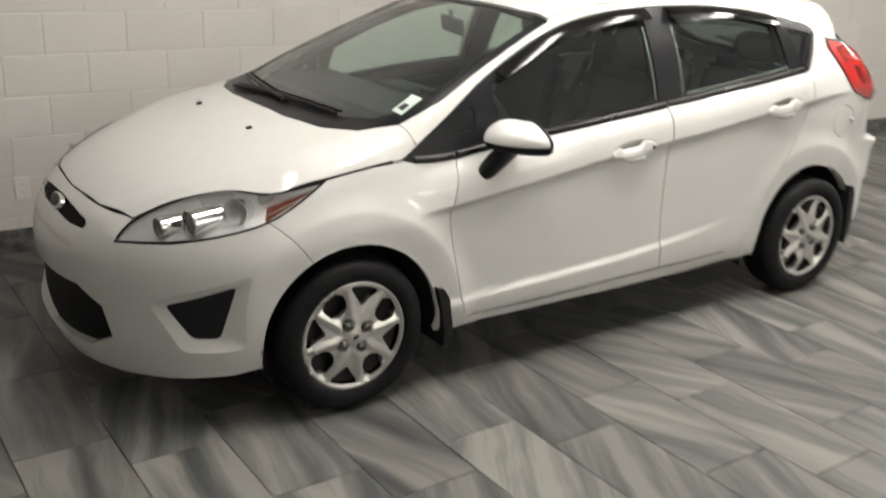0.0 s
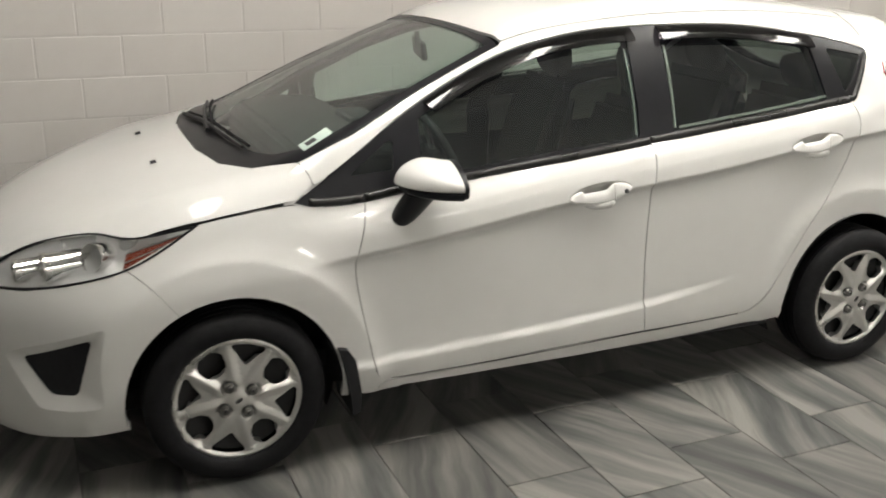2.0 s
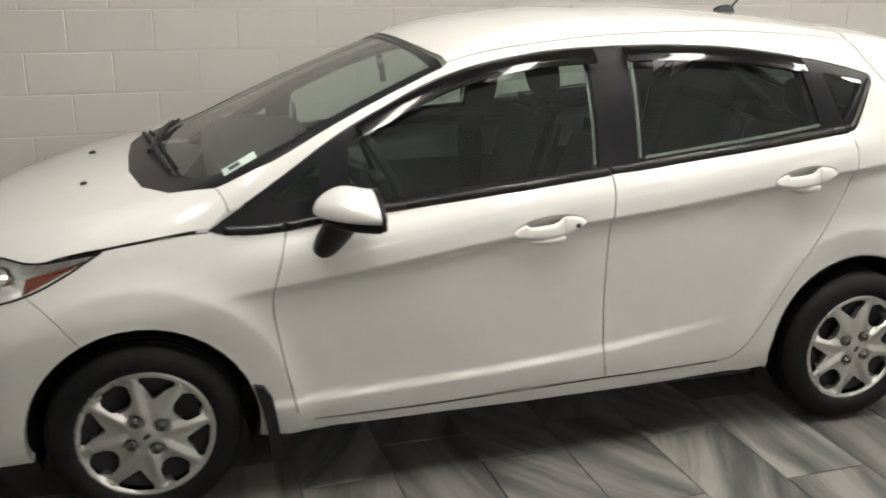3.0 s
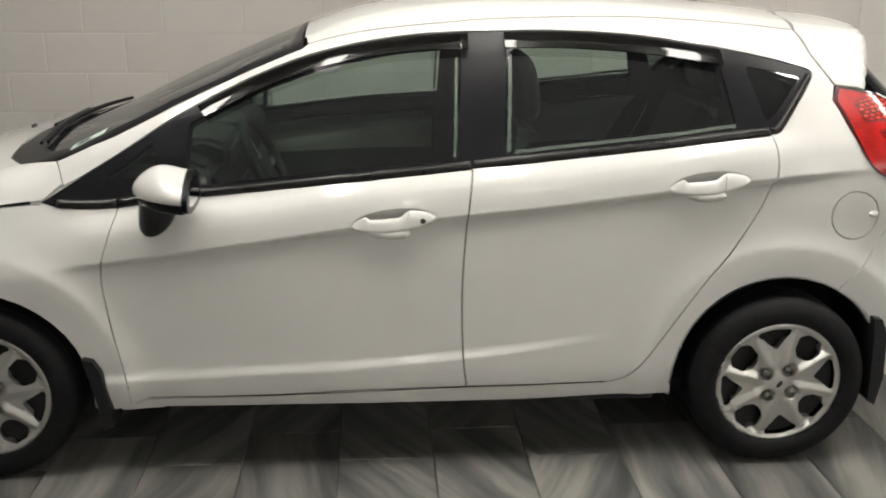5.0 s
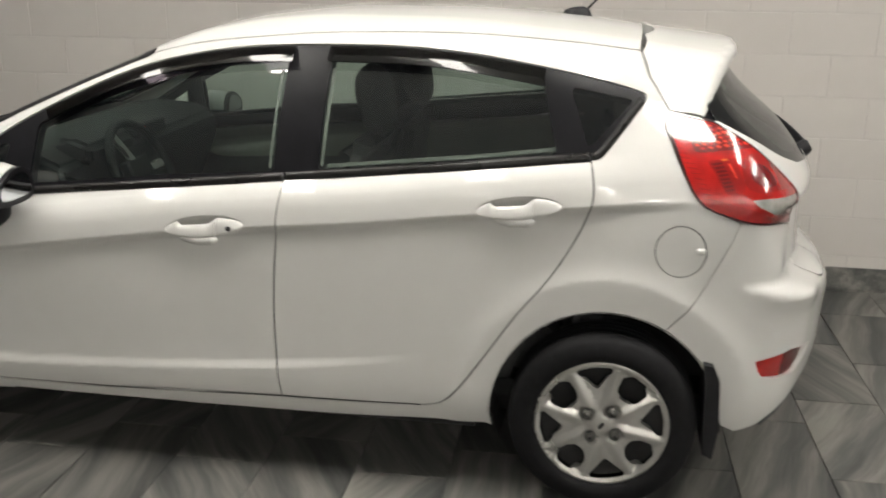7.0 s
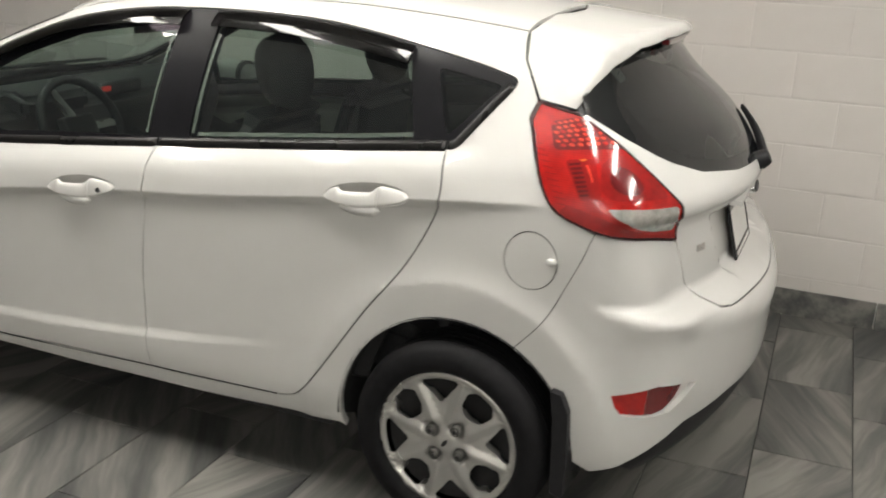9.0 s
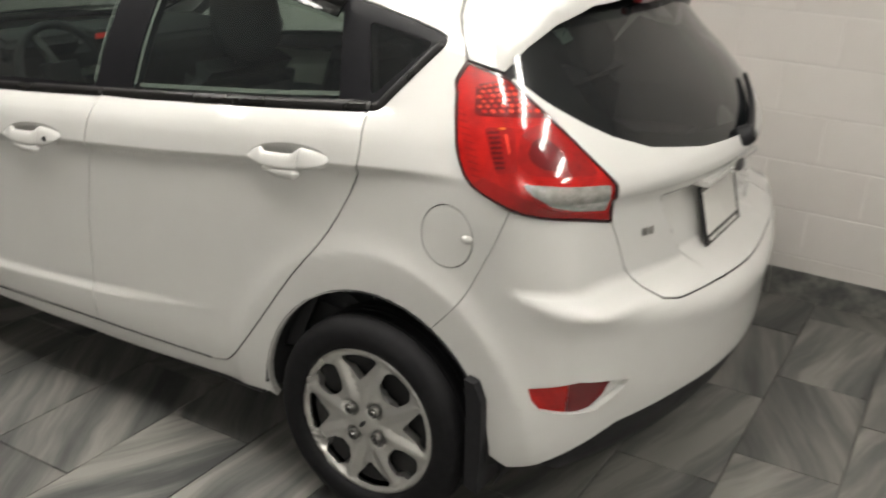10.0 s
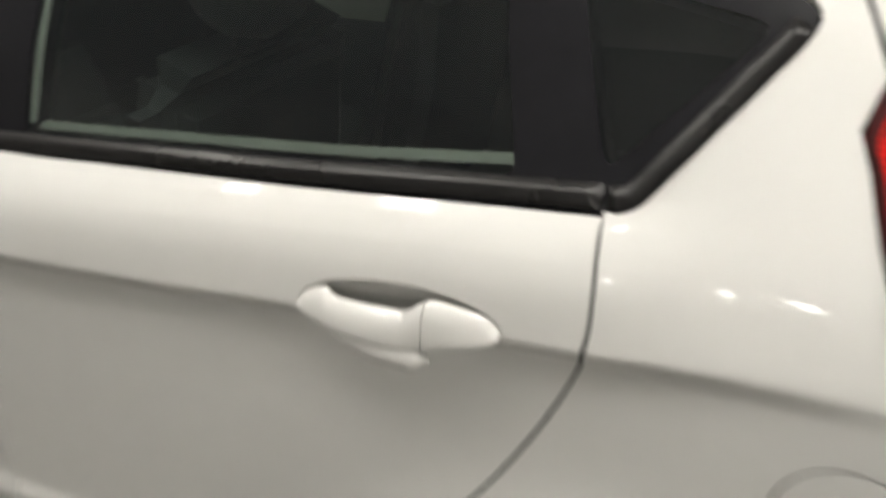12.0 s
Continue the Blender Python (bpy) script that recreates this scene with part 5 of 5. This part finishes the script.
bm = bmesh.new()
rings = []
for i in range(9):
    t = i / 8
    y, z, w = -.01 + .37 * t, .985 + .10 * t, .024 - .014 * t
    x = on_rear(y, z) + .016
    rings.append([bm.verts.new((x + .012 * math.cos(q) * (1.2 - .6 * t), y, z + w * math.sin(q))) for q in (2 * math.pi * k / 10 for k in range(10))])
for p, q in zip(rings, rings[1:]):
    for k in range(10):
        bm.faces.new((p[k], p[(k + 1) % 10], q[(k + 1) % 10], q[k]))
bm.faces.new(rings[0]); bm.faces.new(rings[-1])
bmesh.ops.recalc_face_normals(bm, faces=bm.faces)
part("wiper_arm", bm, BLACK_TRIM, tailgate, "black rear wiper", smooth=True)
bm = lathe([(.0001, .034), (.020, .032), (.027, .020), (.029, -.02)], 24, "z")
ob = part("wiper_pivot", bm, BLACK_TRIM, tailgate, smooth=True); ob.matrix_basis = Matrix.Translation((on_rear(0, .985), 0, .985)) @ Matrix.Rotation(radians(60), 4, "Y")
# front wipers lie over the cowl
for pts in ([(.045, .36, .975), (.075, .10, .993), (.095, -.18, .997), (.125, -.43, .992)], [(.065, -.10, .985), (.09, .12, .997), (.12, .32, .998), (.16, .50, .99)]):
    pts = [(x, y, on_top(x, y)[1] + .012) for x, y, z in pts]
    part("wiper", tube(pts, .009, 8, .006), BLACK_TRIM, car, "black windscreen wiper", smooth=True)
    part("wiper_blade", tube([(x + .022, y, z + .004) for x, y, z in pts], .006, 6), RUBBER, car, smooth=True)

# aerial
bm = lathe([(.0001, .030), (.4, .028), (.75, .018), (1, -.012)], 24, "z"); bmesh.ops.scale(bm, vec=(.056, .021, 1), verts=bm.verts)
for v in bm.verts:
    v.co.z *= .55 + .45 * (v.co.x + .056) / .112 if v.co.z > 0 else 1
ob = part("aerial_base", bm, BLACK_SATIN, roof[0], "black roof aerial", smooth=True); ob.location = (2.33, 0, 1.432)
part("aerial_mast", tube([(2.365, 0, 1.446), (2.46, 0, 1.545), (2.60, 0, 1.69), (2.70, 0, 1.79)], .0045, 8, .0028), BLACK_SATIN, roof[0], smooth=True)

# dark joint between doors and sill: black tubes paint the gap's shade
for s in (1, -1):
    for n, line in ((0, [(.50, .2635), (.9, .2640), (1.484, .2770)]), (1, [(1.488, .2770), (1.7, .2755), (1.93, .2750)])):
        run = [on_side(x, z) for x, z in densify_line(line, .04)]
        part("sill_seam", tube([(x, s * (y + .0012), z) for x, y, z in run], .0017, 6), SEAM_BLACK, (front_door, rear_door)[n][0 if s > 0 else 1], smooth=True)

# sticker on the windscreen
stick = [(.275, -.573), (.377, -.546), (.381, -.613), (.280, -.632)]
panel("windscreen_sticker", stick, Top, STICKER, car, both=False, offset=-.0035, depth=0, step=.02, label="pale green windscreen sticker")
panel("sticker_print", [(.294, -.582), (.328, -.573), (.331, -.606), (.297, -.615)], Top, STEEL, car, both=False, offset=-.0025, depth=0, step=.02)

panel("rear_window_sticker", [(2.755, -.475, 1.272), (2.765, -.43, 1.277), (2.785, -.425, 1.250), (2.775, -.462, 1.242)], TAIL, STICKER, tailgate, both=False, offset=-.004, depth=0, step=.02, label="pale sticker on rear window")

# headlamp insides
lamp_flat = [LAMP_WAY.flat(p) for p in LAMP]
reshaped("lamp_bowl", LAMP, LAMP_WAY, LAMP_GREY, headlamp, lambda q: -.006 - .024 * np.clip(from_edge(q, lamp_flat) / .032, 0, 1), gap=.002, step=.012, depth=.002, label="pale grey lamp bowl")
ring = cast(*LAMP_WAY.rays(np.array(shrink(densify(lamp_flat, .02), .002))), body)
for side, s in ((0, 1), (1, -1)):
    part("lamp_bezel", tube([(x, s * y, z) for x, y, z in np.vstack((ring, ring[:1]))], .0034, 8), BLACK_SATIN, headlamp[side], "black lamp bezel", smooth=True)
for side, s in ((0, 1), (1, -1)):
    for cx, cy, cz, r, long in ((-.548, -.578, .694, .033, .105), (-.462, -.640, .712, .045, .115)):
        m = Matrix.Translation((cx, s * cy, cz)) @ Vector((-.985, s * -.17, -.03)).to_track_quat("Z", "Y").to_matrix().to_4x4()
        bm = lathe([(r * 1.02, -long / 2), (r, -long * .2), (r, long * .32), (r * 1.07, long * .34), (r * 1.07, long * .46), (r * .95, long * .5), (r * .9, long * .42)], 36, "z")
        ob = part("lamp_barrel", bm, CHROME, headlamp[side], "chrome projector barrel", smooth=True); ob.matrix_basis = m
        bm = lathe([(.0001, long * .47), (r * .45, long * .45), (r * .8, long * .42), (r * .93, long * .36)], 28, "z")
        ob = part("projector_lens", bm, BULB_GLASS, headlamp[side], "dark projector lens", smooth=True); ob.matrix_basis = m
    bm = lathe([(.0001, .030), (.4, .024), (.75, .006), (.97, -.020), (1.0, -.026), (1.05, -.025), (1.07, .03)], 32, "z")
    bmesh.ops.scale(bm, vec=(.043, .043, 1), verts=bm.verts)
    m = Matrix.Translation((-.362, s * -.690, .742)) @ Vector((.75, s * .62, -.20)).to_track_quat("Z", "Y").to_matrix().to_4x4()
    ob = part("lamp_reflector", bm, CHROME, headlamp[side], "chrome reflector bowl", smooth=True); ob.matrix_basis = m
AMBER_LENS = [(-.292, -.755, .768), (-.21, -.758, .787), (-.125, -.762, .812), (-.20, -.782, .772), (-.312, -.784, .723)]
panel("side_marker", AMBER_LENS, LAMP_WAY, AMBER, headlamp, offset=-.010, depth=.01, step=.02, label="amber side marker")
for k in range(2):
    t = .42 + .52 * k
    a, b = np.array(AMBER_LENS[4]) * (1 - t) + np.array(AMBER_LENS[0]) * t, np.array(AMBER_LENS[3]) * (1 - t) + np.array(AMBER_LENS[2]) * t
    d = np.array((0, 0, .004))
    panel("marker_rib", [tuple(a), tuple(b), tuple(b + d), tuple(a + d)], LAMP_WAY, CHROME, headlamp, offset=-.007, depth=0, step=.02)

# tail lamp details: honeycomb, ribbed band, round bulb cell, housing behind
def quad(corners, u, v):
    a, b, c, d = (np.array(q) for q in corners)
    return (a * (1 - u) + b * u) * (1 - v) + (d * (1 - u) + c * u) * v


COMB = ((2.684, -.68, 1.153), (2.746, -.668, 1.171), (2.854, -.683, 1.114), (2.71, -.719, 1.097))
CELL = ((2.831, -.737, 1.078), (2.881, -.682, 1.096), (2.988, -.644, .989), (2.856, -.78, .994))
RIBS = ((2.748, -.745, 1.073), (2.813, -.735, 1.086), (2.851, -.778, 1.000), (2.800, -.782, .991))
panel("lamp_honeycomb", rounded([tuple(quad(COMB, *q)) for q in ((-.06, -.04), (1.0, .0), (1.06, 1.12), (-.04, 1.06))], .012, 2), TAIL_WAY, COMB_RED, tail_lamp, offset=.0042, depth=.001, step=.02, label="red honeycomb lens field")
for k in range(6):
    n = 5 + k // 2
    for i in range(n):
        c = quad(COMB, (i + .5 * (k % 2) + .35) / (n + .3), (k + .5) / 6)
        e = .0052 + .0007 * (k % 3)
        panel("lens_facet", [tuple(c + (e * math.cos(q) * 1.25, 0, e * math.sin(q) * .72)) for q in (math.pi / 3 * j for j in range(6))], TAIL_WAY, BRIGHT_RED if (i * 3 + k) % 5 else RED_LENS, tail_lamp, offset=.0056, depth=.001, step=.03)
panel("lamp_cell", rounded([tuple(quad(CELL, *q)) for q in ((-.02, .02), (.7, -.08), (1.0, .12), (1.0, .96), (.1, .98), (-.04, .7))], .02, 2), TAIL_WAY, MID_RED, tail_lamp, offset=.0042, depth=.001, step=.02, label="dark red brake lamp cell")
panel("lamp_bulb_cell", [tuple(quad(CELL, .40 + .27 * math.cos(q), .52 + .33 * math.sin(q))) for q in (math.pi / 8 * j for j in range(16))], TAIL_WAY, DARK_RED, tail_lamp, offset=.0056, depth=.001, step=.02)
FOOT = [(2.742, -.786, .952), (2.84, -.774, .918), (2.94, -.766, .906), (3.008, -.709, .892), (3.034, -.622, .876), (3.030, -.628, .898), (2.975, -.69, .910), (2.925, -.757, .928), (2.87, -.782, .950), (2.77, -.784, .975)]
panel("lamp_foot", FOOT, TAIL_WAY, MID_RED, tail_lamp, offset=.0044, depth=.001, step=.02)
panel("lamp_band", rounded([tuple(quad(RIBS, *q)) for q in ((-.05, -.04), (1.0, .0), (1.0, 1.0), (.0, 1.05))], .012, 2), TAIL_WAY, MID_RED, tail_lamp, offset=.0042, depth=.001, step=.02)
for k in range(8):
    v = .06 + .115 * k
    panel("lens_rib", [tuple(quad(RIBS, *q)) for q in ((.04, v), (.46, v), (.46, v + .055), (.04, v + .055))], TAIL_WAY, DARK_RED, tail_lamp, offset=.0056, depth=.001, step=.03)
# two bright slivers painted as glints inside the lens
panel("lamp_spark", [tuple(quad(RIBS, *q)) for q in ((.45, -.01), (.70, -.01), (.72, .03), (.55, .04))], TAIL_WAY, AMBER_LIT, tail_lamp, offset=.0056, depth=.001, step=.03, label="orange glint painted on the lens")
panel("lamp_spark", [tuple(quad(RIBS, *q)) for q in ((.62, .14), (.74, .14), (.78, .55), (.70, .60))], TAIL_WAY, BRIGHT_RED, tail_lamp, offset=.0056, depth=.001, step=.03)
for k in range(11):
    v = .04 + .088 * k
    a = np.array((2.655, -.715, 1.112)) * (1 - v) + np.array((2.755, -.782, .962)) * v
    panel("lens_tick", [tuple(a + q) for q in ((-.010, 0, 0), (.018, -.004, -.002), (.018, -.004, -.0005), (-.010, 0, .0015))], TAIL_WAY, COMB_RED, tail_lamp, offset=.0045, depth=.001, step=.03)
panel("lamp_housing", TAIL_LAMP, TAIL_WAY, DARK, tail_lamp, offset=-.03, depth=-.03, step=.03)
edge = TAIL_LAMP
mid = np.mean(np.array(edge), 0)
panel("lamp_border", edge, TAIL_WAY, BORDER_RED, tail_lamp, holes=[[tuple(np.array(p) * .945 + mid * .055) for p in edge]], gap=.001, offset=.0052, depth=.002, step=.02, label="dark lamp border")

# wall socket
socket = thing("wall_socket", "white double wall socket with screwed plate on block wall", "socket", at=(-.655, Y1 - .0, .322))
bm = bmesh.new(); box(bm, -.036, .036, -.007, .0, -.058, .058, .003, 2); part("plate", bm, PLASTIC_WHITE, socket)
for dz in (-.021, .021):
    bm = bmesh.new(); box(bm, -.017, .017, -.009, -.0072, dz - .014, dz + .014, .002, 1); part("outlet", bm, PLASTIC_WHITE, socket)
    bm = bmesh.new(); box(bm, -.008, -.006, -.0098, -.0088, dz - .003, dz + .005); box(bm, .006, .008, -.0098, -.0088, dz - .003, dz + .005); part("slots", bm, BLACK_TRIM, socket)

panel("pillar_trim", [(2.40, 1.06), (2.47, 1.10), (2.60, 1.235), (2.80, 1.20), (2.92, .95), (2.90, .72), (2.45, .72)], Side, DASH, car, offset=-.06, depth=0, step=.06)
panel("sill_end", [(.41, .212), (.54, .212), (.54, .29), (.42, .30)], Side, PAINT, car, offset=-.005, depth=0, step=.03)

# ---------------------------------------------------------------- room

floor = tagged(new("floor"), "grey veined porcelain plank tile floor with thin dark joints", "floor", kind="structure")
bm = bmesh.new(); box(bm, X0, X1, Y0, Y1, -.10, -.020)
part("grout_bed", bm, GROUT, floor)
wall_n = tagged(new("wall_north"), "off-white painted concrete block wall", "wall", kind="structure")
bm = bmesh.new(); box(bm, X0, X1, Y1 + .004, Y1 + .2, 0, CEIL)
part("wall_core", bm, MORTAR, wall_n)
# unseen walls, added and kept pale so they bounce fill light
for nm, (a, b, c, d) in {"wall_south": (X0, X1, Y0 - .2, Y0), "wall_west": (X0 - .2, X0, Y0 - .2, Y1 + .2), "wall_east": (X1, X1 + .2, Y0 - .2, Y1 + .2)}.items():
    bm = bmesh.new(); box(bm, a, b, c, d, 0, CEIL)
    tagged(part(nm, bm, FILL_WALL), "plain unseen wall closing the room, pale to bounce fill", "wall", kind="structure")
bm = bmesh.new(); box(bm, X0 - .2, X1 + .2, Y0 - .2, Y1 + .2, CEIL, CEIL + .1)
tagged(part("ceiling", bm, CEILING), "plain painted ceiling", "ceiling", kind="structure")
first = None
for fx, fy in FIXTURES:
    m = pose(fx, fy, CEIL)
    if first is None:
        first = thing("ceiling_light", "white strip light with wraparound diffuser on ceiling, far row added as fill", "lamp", "ceiling lights")
        bm = bmesh.new(); box(bm, -.105, .105, -.62, .62, -.035, 0, .006); part("housing", bm, PLASTIC_WHITE, first)
        bm = bmesh.new(); box(bm, -.095, .095, -.60, .60, -.085, -.0352, .024, 3); part("diffuser", bm, LIGHT, first, "glowing white acrylic diffuser", smooth=True)
        for y in (-.61, .61):
            bm = bmesh.new(); box(bm, -.108, .108, y - .012, y + .012, -.09, -.0352, .006); part("end_cap", bm, PLASTIC_WHITE, first)
        first.matrix_basis = m
    else:
        copy_thing(first, m)

FLOOR = -.012
# planks: 0.6 m by 0.31 m, every other column shifted
TW, TL, SKEW = .3114, .60, radians(1.2)
tile_me = None
rot = Matrix.Rotation(SKEW, 4, "Z")
rest = bmesh.new()


def plank(bm):
    box(bm, -TW / 2 + .0018, TW / 2 - .0018, -TL / 2 + .0018, TL / 2 - .0018, -.010, 0, .0012, 1)
    return bm


rng = random.Random(4)
for i in range(-17, 30):
    for j in range(-11, 6):
        cx = .150 + TW * (i + .5)
        cy = -1.16 + TL * (j + .5) - (.2 if i % 2 else 0)
        c = rot @ Vector((cx - .8, cy + 1.2, 0)) + Vector((.8, -1.2, 0))
        if not (X0 + .2 < c.x < X1 - .2 and Y0 + .3 < c.y < Y1 + .28):
            continue
        near = -2.2 < c.x < 5.2 and c.y > -2.6
        m = Matrix.Translation((c.x, c.y, FLOOR + rng.uniform(-.0006, .0006))) @ rot
        if near:
            if tile_me is None:
                ob = part("tile", plank(bmesh.new()), TILE, floor)
                tile_me = ob.data
            else:
                ob = new("tile", tile_me); ob.parent = floor
            ob.matrix_basis = m
        else:
            tmp = plank(bmesh.new()); bmesh.ops.transform(tmp, matrix=m, verts=tmp.verts)
            me = bpy.data.meshes.new("t"); tmp.to_mesh(me); tmp.free(); rest.from_mesh(me); bpy.data.meshes.remove(me)
tagged(part("tile_field", rest, TILE_FIELD, floor), kind="stuff")

# skirting of the same tile
for i in range(-7, 13):
    bm = bmesh.new(); box(bm, -.298, .298, -.010, 0, 0, .126, .001, 1)
    ob = part("skirting_tile", bm, TILE, wall_n); ob.location = (.3 + .6 * i, Y1, FLOOR)

# blocks
block_me = None
for r in range(0, 13):
    z0 = -.024 + .2 * r
    for i in range(-10, 17):
        x = -.49 + .4 * i + (.2 if r % 2 == 0 else 0)
        if not (-2.6 < x < 6.4):
            continue
        if block_me is None:
            bm = bmesh.new(); box(bm, -.1962, .1962, -.012, .05, .0038, .1962, .0035, 2)
            ob = part("block", bm, WALL, wall_n); block_me = ob.data
        else:
            ob = new("block", block_me); ob.parent = wall_n
        ob.location = (x + .2, Y1 + .012 + rng.uniform(0, .0012), z0)
